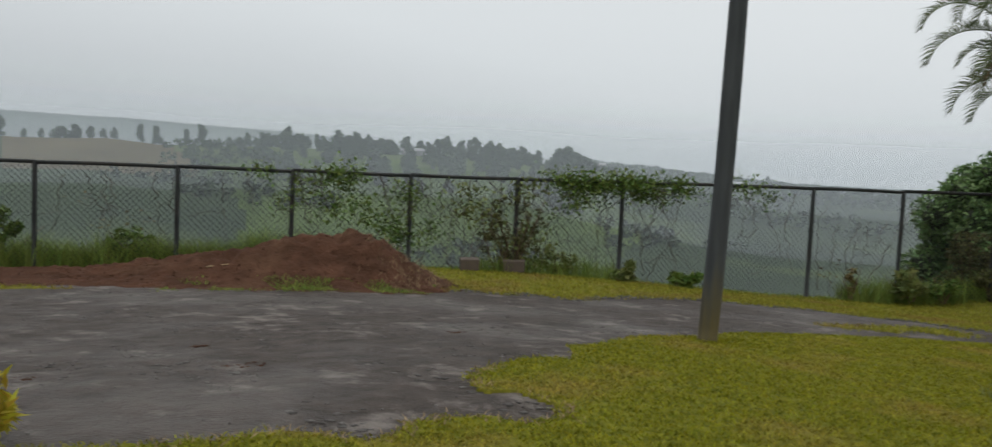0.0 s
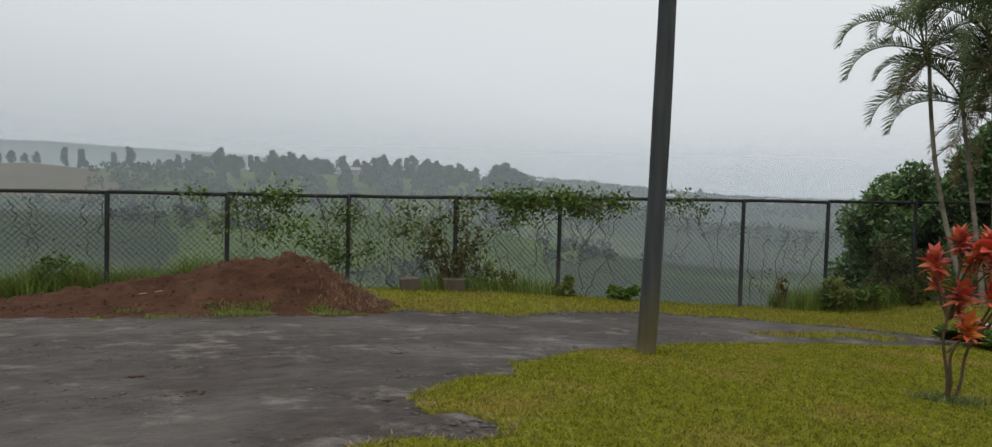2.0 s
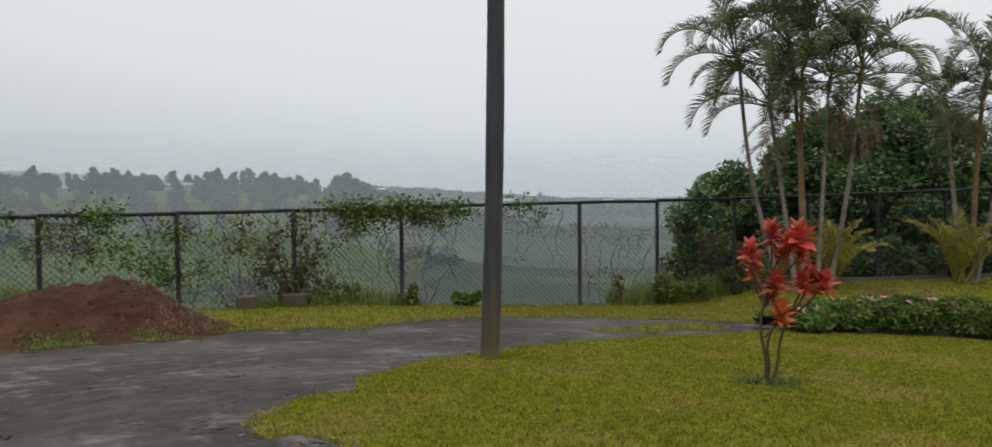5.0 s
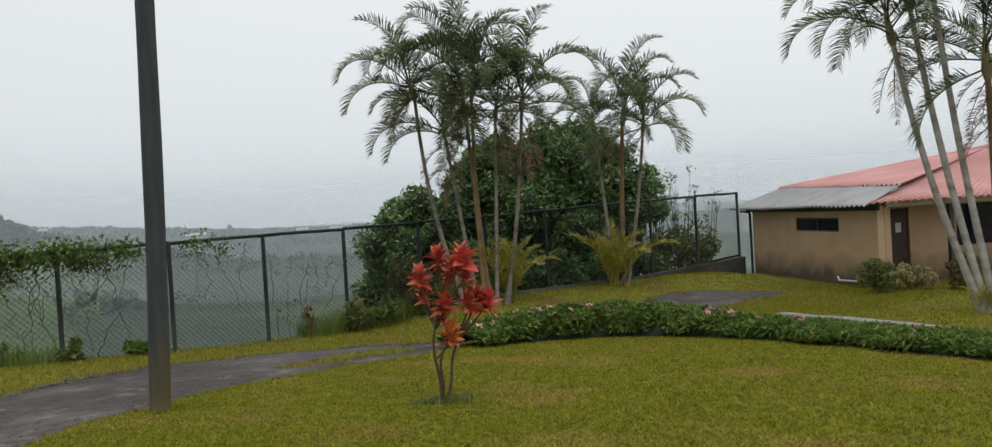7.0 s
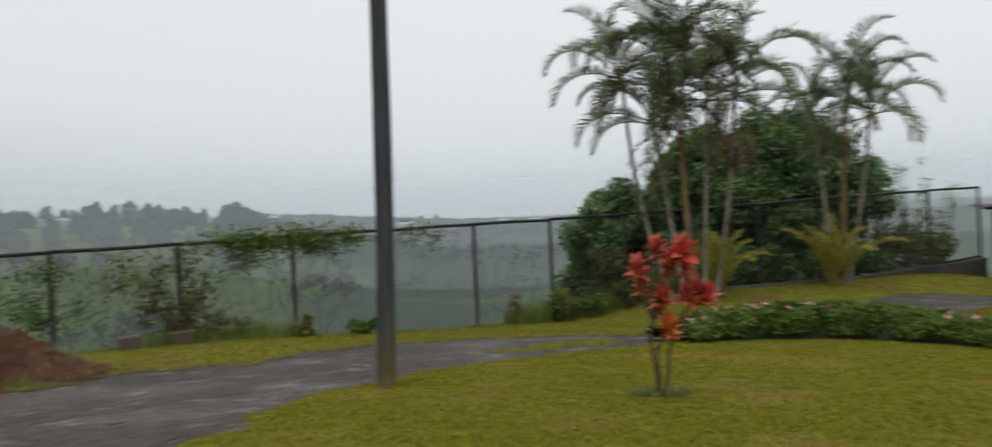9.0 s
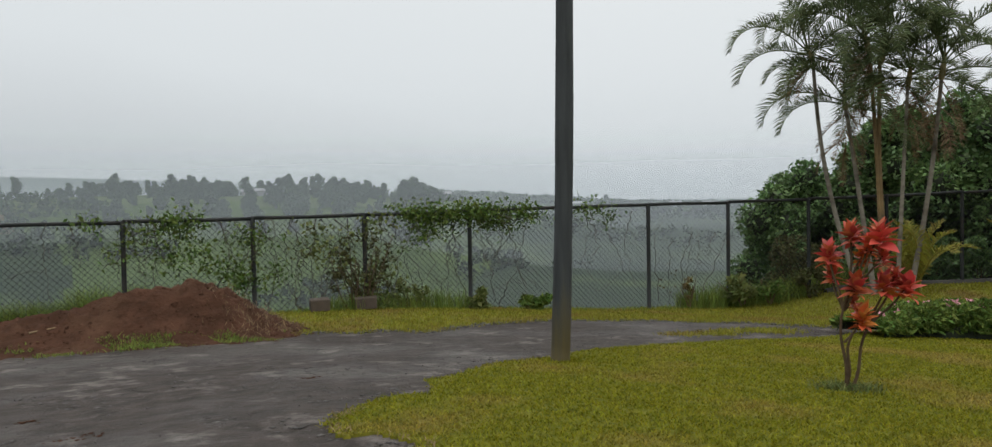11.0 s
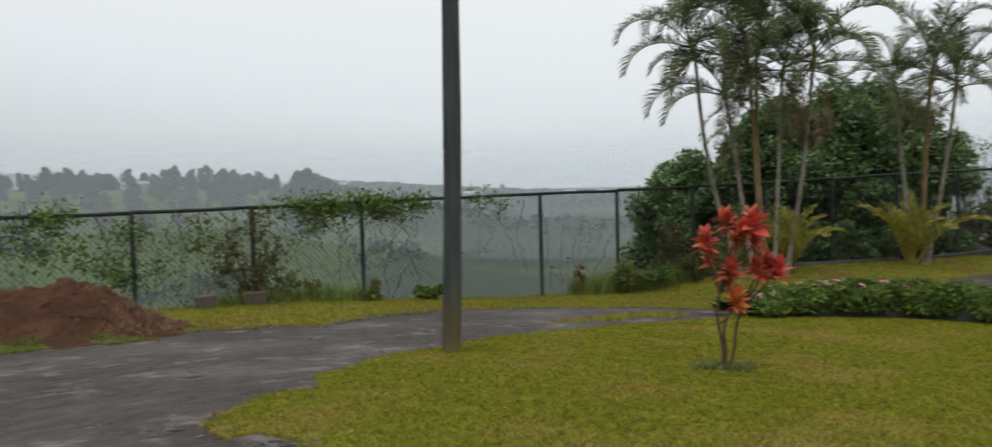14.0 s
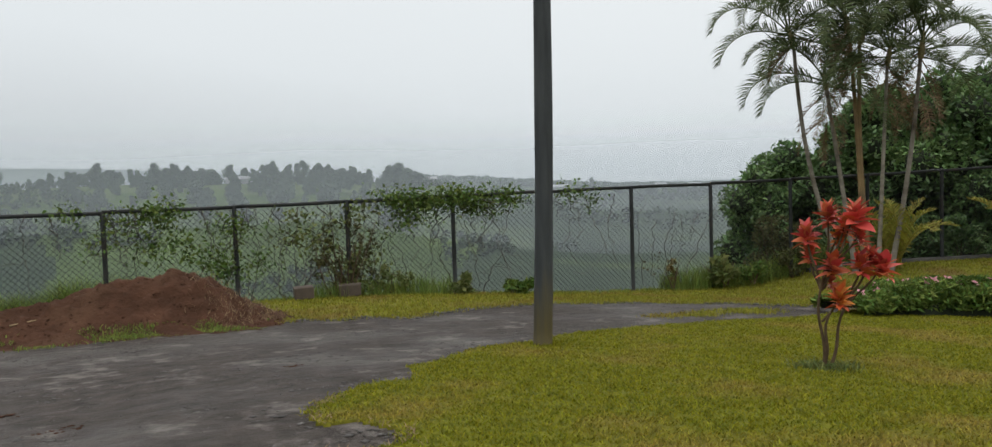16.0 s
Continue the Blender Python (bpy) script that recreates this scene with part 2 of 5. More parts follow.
M_CONC = material("stained_concrete", (0.03, 0.029, 0.025), (0.075, 0.07, 0.06), 2.5, 0.9, 0.5, 40, stain=(0.022, 0.022, 0.018), stain_scale=1.3, stain_amount=0.7)
M_PATH = material("pale_concrete_path", (0.17, 0.165, 0.15), (0.29, 0.28, 0.26), 3, 0.85, 0.4, 50, stain=(0.16, 0.16, 0.13), stain_scale=1.2, stain_amount=0.5)
M_POT = material("brown_clay_block", (0.05, 0.038, 0.028), (0.1, 0.074, 0.054), 5, 0.9, 0.5, 40)
M_WHITE = material("white_plastic", (0.6, 0.6, 0.58), (0.75, 0.75, 0.72), 5, 0.5, 0.1, 40)
M_GLASS = material("dark_window_glass", (0.008, 0.01, 0.016), (0.014, 0.016, 0.025), 1, 0.12, 0, 10)
M_YELLOW = material("yellow_green_leaf", (0.3, 0.26, 0.02), (0.5, 0.42, 0.05), 5, 0.5, 0, 40, island=0.3, leaf=0.3, hue=0.03, spec=0.15)
# distance; ridge, plain and far tree base colours are greyed to paint in haze
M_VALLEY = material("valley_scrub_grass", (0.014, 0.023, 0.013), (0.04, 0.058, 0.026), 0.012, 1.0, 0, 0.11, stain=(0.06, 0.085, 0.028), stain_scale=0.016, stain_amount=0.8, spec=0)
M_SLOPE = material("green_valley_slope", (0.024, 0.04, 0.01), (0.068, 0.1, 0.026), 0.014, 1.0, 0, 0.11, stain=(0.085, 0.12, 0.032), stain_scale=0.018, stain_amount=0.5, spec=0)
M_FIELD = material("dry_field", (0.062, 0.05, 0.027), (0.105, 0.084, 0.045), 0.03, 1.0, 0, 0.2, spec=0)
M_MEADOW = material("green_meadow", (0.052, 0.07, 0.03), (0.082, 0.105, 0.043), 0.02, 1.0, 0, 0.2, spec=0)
M_FAR = material("hazed_ridge_land", (0.07, 0.09, 0.08), (0.11, 0.13, 0.11), 0.004, 1.0, 0, 0.03, spec=0)
M_FAR2 = material("hazed_wooded_plain", (0.06, 0.08, 0.07), (0.1, 0.12, 0.1), 0.01, 1.0, 0, 0.08, spec=0)
M_WOODS = material("hazed_tree_leaf", (0.062, 0.081, 0.066), (0.105, 0.128, 0.096), 0.08, 1.0, 0, 0.6, island=0.15, spec=0)
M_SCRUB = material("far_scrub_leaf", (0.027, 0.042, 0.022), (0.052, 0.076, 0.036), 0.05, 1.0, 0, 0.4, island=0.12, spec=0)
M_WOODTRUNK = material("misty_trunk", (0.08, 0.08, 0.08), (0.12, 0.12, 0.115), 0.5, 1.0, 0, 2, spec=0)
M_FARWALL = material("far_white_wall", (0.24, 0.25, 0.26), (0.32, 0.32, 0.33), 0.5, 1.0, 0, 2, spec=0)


def mist(name, amount, z_low, z_high):
    """Thin drifting mist: mostly see-through, scattering the daylight, thinning out upwards."""
    m = bpy.data.materials.new(name)
    m.use_nodes = True
    n, l = m.node_tree.nodes, m.node_tree.links
    n.remove(n["Principled BSDF"])
    clear, front, back = n.new("ShaderNodeBsdfTransparent"), n.new("ShaderNodeBsdfDiffuse"), n.new("ShaderNodeBsdfTranslucent")
    front.inputs[0].default_value = back.inputs[0].default_value = (0.86, 0.93, 1.0, 1)
    both, mix = n.new("ShaderNodeMixShader"), n.new("ShaderNodeMixShader")
    co, sep, rng_, drift = n.new("ShaderNodeTexCoord"), n.new("ShaderNodeSeparateXYZ"), n.new("ShaderNodeMapRange"), n.new("ShaderNodeTexNoise")
    rng_.interpolation_type = "SMOOTHSTEP"
    for k, value in ((1, z_low), (2, z_high), (3, amount), (4, 0.0)):
        rng_.inputs[k].default_value = value
    drift.inputs["Scale"].default_value = 0.006
    vary = n.new("ShaderNodeMapRange")
    vary.inputs[3].default_value, vary.inputs[4].default_value = 0.75, 1.25
    mul = n.new("ShaderNodeMath")
    mul.operation = "MULTIPLY"
    l.new(co.outputs["Object"], sep.inputs[0])
    l.new(co.outputs["Object"], drift.inputs["Vector"])
    l.new(drift.outputs["Fac"], vary.inputs[0])
    l.new(sep.outputs["Z"], rng_.inputs[0])
    l.new(rng_.outputs[0], mul.inputs[0])
    l.new(vary.outputs[0], mul.inputs[1])
    l.new(front.outputs[0], both.inputs[1])
    l.new(back.outputs[0], both.inputs[2])
    l.new(mul.outputs[0], mix.inputs[0])
    l.new(clear.outputs[0], mix.inputs[1])
    l.new(both.outputs[0], mix.inputs[2])
    l.new(mix.outputs[0], n["Material Output"].inputs[0])
    return m


# ---- building helpers ----
def mesh_np(name, v, f, mats=(), smooth=False, index=None):
    """A mesh from an array of points and an array of faces with equal corners."""
    v, f = np.asarray(v, np.float32), np.asarray(f, np.int32)
    me = bpy.data.meshes.new(name)
    k = f.shape[1]
    me.vertices.add(len(v))
    me.vertices.foreach_set("co", v.ravel())
    me.loops.add(f.size)
    me.loops.foreach_set("vertex_index", f.ravel())
    me.polygons.add(len(f))
    me.polygons.foreach_set("loop_start", np.arange(0, f.size, k, dtype=np.int32))
    for m in mats if isinstance(mats, (list, tuple)) else [mats]:
        me.materials.append(m)
    if index is not None:
        me.polygons.foreach_set("material_index", np.asarray(index, np.int32))
    if smooth:
        me.polygons.foreach_set("use_smooth", np.ones(len(f), bool))
    me.update(calc_edges=True)
    me.validate()
    return me


def under(name, me, parent=None, label="", kind=""):
    ob = new(name, me)
    if parent is not None:
        ob.parent = parent
    return tagged(ob, label, kind=kind)


def part(name, bm, mat, parent, label="", smooth=False):
    me = bpy.data.meshes.new(name)
    bm.to_mesh(me)
    bm.free()
    me.materials.append(mat)
    if smooth:
        me.polygons.foreach_set("use_smooth", np.ones(len(me.polygons), bool))
    return under(name, me, parent, label)


def thing(name, place, label, category, group="", kind=""):
    ob = new(name)
    ob.location = place
    return tagged(ob, label, category, group, kind)


def box(bm, lo, hi, bevel=0.0, m=None):
    lo, hi = Vector(lo), Vector(hi)
    r = bmesh.ops.create_cube(bm, size=1.0, matrix=Matrix.Translation((lo + hi) / 2) @ Matrix.Diagonal((*(hi - lo), 1)))
    vs = r["verts"]
    if bevel:
        es = list({e for v in vs for e in v.link_edges})
        o = bmesh.ops.bevel(bm, geom=es, offset=bevel, segments=2, affect="EDGES", profile=0.7)
        vs = list({v for f in o["faces"] for v in f.verts} | {v for v in vs if v.is_valid})
    if m is not None:
        bmesh.ops.transform(bm, matrix=m, verts=[v for v in vs if v.is_valid])
    return bm


def tube_np(points, radii, sides=8, cap=True):
    """Points and quads of a tapered tube along a line of points."""
    pts = np.asarray(points, float)
    n = len(pts)
    radii = np.broadcast_to(np.asarray(radii, float), (n,))
    tan = np.gradient(pts, axis=0)
    tan /= np.linalg.norm(tan, axis=1, keepdims=True) + 1e-9
    ref = np.array([0.0, 0.0, 1.0]) if abs(tan[0, 2]) < 0.9 else np.array([1.0, 0.0, 0.0])
    a = np.cross(tan, ref)
    a /= np.linalg.norm(a, axis=1, keepdims=True) + 1e-9
    b = np.cross(tan, a)
    ang = np.linspace(0, 2 * np.pi, sides, endpoint=False)
    v = pts[:, None] + radii[:, None, None] * (np.cos(ang)[None, :, None] * a[:, None] + np.sin(ang)[None, :, None] * b[:, None])
    f = []
    for i in range(n - 1):
        for j in range(sides):
            k = (j + 1) % sides
            f.append((i * sides + j, i * sides + k, (i + 1) * sides + k, (i + 1) * sides + j))
    v = v.reshape(-1, 3)
    if cap:
        for i, c in ((0, pts[0]), (n - 1, pts[-1])):
            v = np.vstack([v, c])
            q = len(v) - 1
            for j in range(0, sides, 2):
                f.append((q, i * sides + j, i * sides + (j + 1) % sides, i * sides + (j + 2) % sides))
    return v, np.array(f)


def join_np(items):
    vs, fs, o = [], [], 0
    for v, f in items:
        vs.append(v)
        fs.append(np.asarray(f) + o)
        o += len(v)
    return np.vstack(vs), np.vstack(fs)


def leaves_np(p, size, outward=None, flat=0.0, narrow=0.42, rng=RNG, droop=0.0):
    """A folded four-cornered leaf at each of the points p."""
    n = len(p)
    d = rng.normal(size=(n, 3))
    if outward is not None:
        d = d * 0.75 + outward
    d[:, 2] = d[:, 2] * (1 - flat) - droop
    d /= np.linalg.norm(d, axis=1, keepdims=True) + 1e-9
    u = np.cross(d, rng.normal(size=(n, 3)))
    u /= np.linalg.norm(u, axis=1, keepdims=True) + 1e-9
    w = np.cross(d, u)
    s = size * rng.uniform(0.65, 1.35, (n, 1))
    a, c = p - d * s * 0.5, p + d * s * 0.5 - w * s * 0.12
    l, r = p + u * s * narrow * 0.5 + w * s * 0.08 - d * s * 0.06, p - u * s * narrow * 0.5 + w * s * 0.08 - d * s * 0.06
    v = np.stack([a, r, c, l], 1).reshape(-1, 3)
    return v, np.arange(4 * n).reshape(n, 4)


def blades_np(p, height, width, lean=0.5, rng=RNG):
    """A two-piece bent grass blade on each of the points p."""
    n = len(p)
    h = height * rng.uniform(0.5, 1.3, (n, 1))
    a = rng.uniform(0, 2 * np.pi, n)
    s = np.stack([np.cos(a), np.sin(a), np.zeros(n)], 1) * width * 0.5
    a2 = rng.uniform(0, 2 * np.pi, n)
    b = np.stack([np.cos(a2), np.sin(a2), np.zeros(n)], 1) * lean * rng.uniform(0.1, 1, (n, 1)) * h
    up = np.array([[0, 0, 1.0]])
    v = np.stack([p - s, p + s, p + b * 0.35 + up * h * 0.6 + s * 0.8, p + b * 0.35 + up * h * 0.6 - s * 0.8, p + b + up * h], 1).reshape(-1, 3)
    i = np.arange(n)[:, None] * 5
    return v, np.vstack([np.hstack([i, i + 1, i + 2]), np.hstack([i, i + 2, i + 3]), np.hstack([i + 3, i + 2, i + 4])])


def wob(x, y, s, k=0.0):
    """Smooth wavy noise for arrays, about -1 to 1."""
    return (np.sin(x * s * 1.7 + k + 1.3 * np.sin(y * s * 1.1 + k)) + np.sin(y * s * 2.3 - k * 2 + 1.7 * np.sin(x * s * 0.9 + 2 * k)) + np.sin((x + y) * s * 3.1 + 3 * k)) / 3


# ---- the lie of the land ----
P7, STEP = np.array([6.21, 16.70]), np.array([1.98, 0.31])
FENCE_END = np.array([21.42, 16.74])
P8 = P7 + STEP


def fence_y(x):
    return np.where(x < P8[0], P7[1] + (x - P7[0]) * STEP[1] / STEP[0], P8[1] + (x - P8[0]) * (FENCE_END[1] - P8[1]) / (FENCE_END[0] - P8[0]))


def ease(t):
    t = np.clip(t, 0, 1)
    return t * t * (3 - 2 * t)


def yard(x, y):
    """Height of the yard inside the fence: a lawn that falls away from the camera."""
    r = np.hypot(x, y)
    a = np.minimum(1.0, 1.375 - 0.075 * r)
    z = 0.5 * (a + np.sqrt(a * a + 0.006))
    far = ease((r - 12.6) / 2.6) * (y > 0)
    crown = 0.17 * np.exp(-((x + 1.0) / 4.2) ** 2) * far
    dip = -0.09 * ease((x - 2) / 4) * far * (1 - ease((x - 8.5) / 2)) - 0.1 * ease((x - 18) / 3) * far
    bank = 0.24 * ease((x - 9.3) / 2.2) * ease((y - 13.8) / 2) * (1 - ease((x - 19.5) / 2.5))
    return z + 0.012 * wob(x, y, 0.9) + crown + dip + bank


CREST_AZ = [-60, -40, -30, -25, -22, -16, -8, 0, 6, 10, 14, 18, 24, 35, 60, 120]
CREST_EL = [0.012, 0.010, 0.006, 0.009, 0.004, 0.009, 0.009, 0.006, 0.001, -0.003, -0.007, -0.012, -0.014, -0.016, -0.016, -0.016]


def land(x, y):
    """Height of the whole ground: yard, valley, far slope and the rolling land behind."""
    r, az = np.hypot(x, y), np.degrees(np.arctan2(x, y))
    z = yard(x, y) - 0.09
    s = np.clip(np.minimum(y - fence_y(x) - 0.35, 1e9), 0, None)
    s = np.where(y > 0, s, 0)
    s = np.where((x > FENCE_END[0] + 0.8) & (y < 17.5), 0, s)
    drop = 16 * (1 - np.exp(-s / 26)) + 15 * (1 - np.exp(-s / 120))
    el = np.interp(az, CREST_AZ, CREST_EL)
    rc = np.interp(az, [-60, 0, 8, 20, 60], [430, 430, 520, 700, 700])
    crest = 2.4 + el * rc
    t = np.clip((r - 190) / (rc - 190), 0, 1)
    rise = t * t * (3 - 2 * t)
    zz = z - drop
    zz = np.where(s > 0, zz + (crest - zz) * rise, z)
    back = np.clip((r - rc) / 300, 0, 1)
    zz = np.where((s > 0) & (r > rc), crest - 20 * back, zz)
    return zz + np.where(r > 60, 0.9 * wob(x, y, 0.02) * np.clip((r - 60) / 100, 0, 1), 0)


# ---- ground, road and lawns ----
def ground_sheet():
    rr = np.concatenate([np.linspace(0.5, 14, 28), np.linspace(14.4, 30, 40), np.geomspace(31, 4500, 110)])
    aa = np.radians(np.concatenate([np.linspace(-180, -50, 27)[:-1], np.linspace(-50, 80, 261), np.linspace(80, 180, 22)[1:-1]]))
    r, a = np.meshgrid(rr, aa, indexing="ij")
    x, y = r * np.sin(a), r * np.cos(a)
    z = land(x, y)
    v = np.stack([x, y, z], -1).reshape(-1, 3)
    n, k = len(rr), len(aa)
    i, j = np.meshgrid(np.arange(n - 1), np.arange(k), indexing="ij")
    q = (j + 1) % k
    f = np.stack([i * k + j, i * k + q, (i + 1) * k + q, (i + 1) * k + j], -1).reshape(-1, 4)[:, ::-1]
    c = v[f].mean(1)
    cr, caz = np.hypot(c[:, 0], c[:, 1]), np.degrees(np.arctan2(c[:, 0], c[:, 1]))
    idx = np.zeros(len(f), int)
    idx[(cr > 45)] = 1
    wav = 2.0 * wob(c[:, 0], c[:, 1], 0.015)
    idx[(cr > 330) & (cr < 470) & (caz + wav * 0.3 > -30.5) & (caz + wav * 0.3 < -23.0 + (440 - cr) * 0.035)] = 2
    idx[(cr > 380 + 8 * wav) & (cr < 470) & (caz > -21) & (caz < 4)] = 3
    idx[(cr > 45) & (cr < 900) & (idx == 1) & (caz + 1.5 * wav < 9) & (caz > -19 + 2 * wav)] = 5
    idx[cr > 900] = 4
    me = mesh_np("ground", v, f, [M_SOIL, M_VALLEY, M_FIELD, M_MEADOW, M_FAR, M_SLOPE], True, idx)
    return tagged(new("ground", me), "damp ground falling from the yard into a misty green valley", "ground", kind="structure")


def inside(poly, x, y):
    """Which points lie in a polygon."""
    ins = np.zeros(x.shape, bool)
    px, py = np.array(poly, float).T
    for i in range(len(px)):
        x1, y1, x2, y2 = px[i - 1], py[i - 1], px[i], py[i]
        hit = (y1 > y) != (y2 > y)
        ins ^= hit & (x < (x2 - x1) * (y - y1) / (y2 - y1 + 1e-12) + x1)
    return ins


LAWN_EDGE = [(-4, 3.3), (-2.6, 3.7), (-2.0, 3.79), (-1.47, 3.96), (-1.09, 4.13), (-0.59, 4.10), (-0.5, 4.43), (-0.3, 4.51), (0.11, 4.5), (0.32, 4.55), (0.35, 4.7), (0.3, 4.9),
             (0.19, 5.0), (0.08, 5.18), (-0.12, 5.12), (-0.2, 5.43), (-0.14, 5.8), (0.04, 6.16), (0.21, 6.45), (0.34, 6.5), (0.55, 6.42), (0.66, 6.75), (0.63, 7.24), (0.96, 7.64), (1.31, 8.1), (1.94, 8.48), (2.77, 9.11), (3.49, 9.41),
             (5.16, 9.79), (6.2, 9.95), (7.2, 10.6), (8.6, 10.3), (9.9, 9.2), (10.3, 7.2), (10.0, 5.0), (9.9, 2.5), (9.5, -5), (-5, -5)]
ROAD_EDGE = [(-16, -3), (-14, 9.5), (-9, 11.0), (-6.6, 11.25), (-4.26, 11.93), (-2.1, 12.9), (-0.91, 13.1), (0.7, 12.8), (1.15, 12.3), (1.98, 13.3), (3.4, 13.6), (5.2, 13.75), (6.8, 13.5),
             (7.7, 12.5), (11, 12.8), (13.0, 13.5), (14.25, 13.9), (14.95, 14.5), (16.1, 14.58), (17.1, 14.3), (17.7, 13.4), (18.2, 12.55), (17.0, 12.2), (15.4, 12.1), (12.5, 11.55), (9.5, 11.1), (7.6, 10.9),
             (6.0, 9.3), (4, 8), (2, 4), (-1, 2), (-4, 0), (-5, -5)]
MEADOW_STRIP = [(4.2, 10.75), (5.0, 10.6), (6.2, 10.9), (6.0, 11.2), (4.9, 11.05)]


def sheet(name, mask, lo, hi, cell, lift, mat, label, category, rough=0.0):
    """A sheet of small cells that follows the yard where mask(x, y) holds."""
    nx, ny = int((hi[0] - lo[0]) / cell) + 1, int((hi[1] - lo[1]) / cell) + 1
    x, y = np.meshgrid(lo[0] + cell * np.arange(nx), lo[1] + cell * np.arange(ny), indexing="ij")
    i, j = np.meshgrid(np.arange(nx - 1), np.arange(ny - 1), indexing="ij")
    keep = mask(x[:-1, :-1] + cell / 2, y[:-1, :-1] + cell / 2)
    x, y = x + cell * 0.3 * wob(x, y, 9), y + cell * 0.3 * wob(y, x, 8, 1)
    v = np.stack([x, y, yard(x, y) + lift + rough * wob(x, y, 6, 2)], -1).reshape(-1, 3)
    f = np.stack([i * ny + j, (i + 1) * ny + j, (i + 1) * ny + j + 1, i * ny + j + 1], -1)[keep]
    e = np.stack([f, np.roll(f, -1, 1)], -1).reshape(-1, 2)
    _, first, count = np.unique(np.sort(e, 1), axis=0, return_index=True, return_counts=True)
    rim = e[first[count == 1]]
    low = v + np.array([0, 0, -0.06])
    f = np.vstack([f, np.column_stack([rim[:, 1], rim[:, 0], rim[:, 0] + len(v), rim[:, 1] + len(v)])])
    v = np.vstack([v, low])
    used, f = np.unique(f, return_inverse=True)
    me = mesh_np(name, v[used], f.reshape(-1, 4), mat, True)
    return tagged(new(name, me), label, category, kind="structure")


def edge_noise(x, y):
    return 0.10 * wob(x, y, 3.1) + 0.05 * wob(x, y, 9.0, 4)


def near_lawn(x, y):
    return inside(LAWN_EDGE, x + 0.4 * edge_noise(x, y), y + 0.4 * edge_noise(y, x))


def on_road(x, y):
    return inside(ROAD_EDGE, x + 1.2 * edge_noise(x, y), y + 1.2 * edge_noise(y + 3, x)) & ~inside(MEADOW_STRIP, x + 2 * edge_noise(x, y), y + 2 * edge_noise(y, x))


def verge(x, y):
    return ~on_road(x, y) & ~near_lawn(x, y) & (y < fence_y(x) + 0.3) & ~((x < -1.5) & (y > 11.5) & (y < 14.3 + 0.25 * wob(x, y, 3)))


ground_sheet()
road_bed = lambda x, y: on_road(x, y) | on_road(x + 0.4, y) | on_road(x - 0.4, y) | on_road(x, y + 0.4) | on_road(x, y - 0.4)
sheet("road", road_bed, (-16, -4), (19, 16), 0.12, -0.03, M_ASPHALT, "worn wet grey asphalt drive with puddled patches", "road", 0.012)
sheet("lawn", near_lawn, (-4, -4), (10.4, 11), 0.045, -0.012, M_LAWN, "short mown yellow-green lawn beside the drive", "lawn", 0.008)
sheet("verge", verge, (-16, 3), (23, 17.5), 0.1, -0.02, M_VERGE, "grass verge between drive and chain-link fence", "lawn", 0.012)


def scatter(mask, lo, hi, n, rng, az=(-34, 72), power=0.5):
    """Random places in a rectangle, thinned with distance."""
    out, need = [], n
    while need > 0:
        x, y = rng.uniform(lo[0], hi[0], 4 * n), rng.uniform(lo[1], hi[1], 4 * n)
        a = np.degrees(np.arctan2(x, y))
        k = mask(x, y) & (a > az[0]) & (a < az[1]) & (rng.uniform(size=4 * n) < (3.2 / np.maximum(np.hypot(x, y), 3.2)) ** power)
        out.append(np.stack([x, y], 1)[k][:need])
        need -= len(out[-1])
    return np.vstack(out)


rng = np.random.default_rng(3)
q = scatter(near_lawn, (-3, 0.8), (10.4, 11), 260000, rng, (-38, 84))
q = q + rng.normal(0, 0.03, q.shape)
v, f = blades_np(np.column_stack([q, yard(q[:, 0], q[:, 1]) - 0.012]), 0.021, 0.0085, 2.2, rng)
tagged(new("lawn_grass", mesh_np("lawn_grass", v, f, M_BLADE)), "short yellow-green grass blades of the mown lawn", "grass", kind="stuff")
q = scatter(verge, (-12, 9), (20, 17.3), 90000, rng, power=0.3)
q = q + rng.normal(0, 0.07, q.shape)
v, f = blades_np(np.column_stack([q, yard(q[:, 0], q[:, 1]) - 0.028]), 0.05, 0.013, 0.9, rng)
tagged(new("verge_grass", mesh_np("verge_grass", v, f, M_VERGE_BLADE)), "yellow-green grass blades along the fence and drive", "grass", kind="stuff")
q = scatter(verge, (9, 2.5), (21, 13), 60000, rng, (30, 80), 0.2)
v, f = blades_np(np.column_stack([q, yard(q[:, 0], q[:, 1]) - 0.012]), 0.03, 0.012, 1.2, rng)
tagged(new("garden_grass", mesh_np("garden_grass", v, f, M_BLADE)), "yellow-green grass blades of the lawn before the house", "grass", kind="stuff")
# dry blades along the broken lawn edge
q = scatter(lambda x, y: near_lawn(x, y) & ~near_lawn(x - 0.09, y + 0.07), (-1.6, 3.6), (0.9, 6.0), 420, rng)
q = q + rng.normal(0, 0.035, q.shape)
v, f = blades_np(np.column_stack([q, yard(q[:, 0], q[:, 1]) - 0.005]), 0.024, 0.007, 2.8, rng)
tagged(new("edge_straw", mesh_np("edge_straw", v, f, M_STRAW)), "dry straw-coloured blades along the broken lawn edge", "dry grass", kind="stuff")


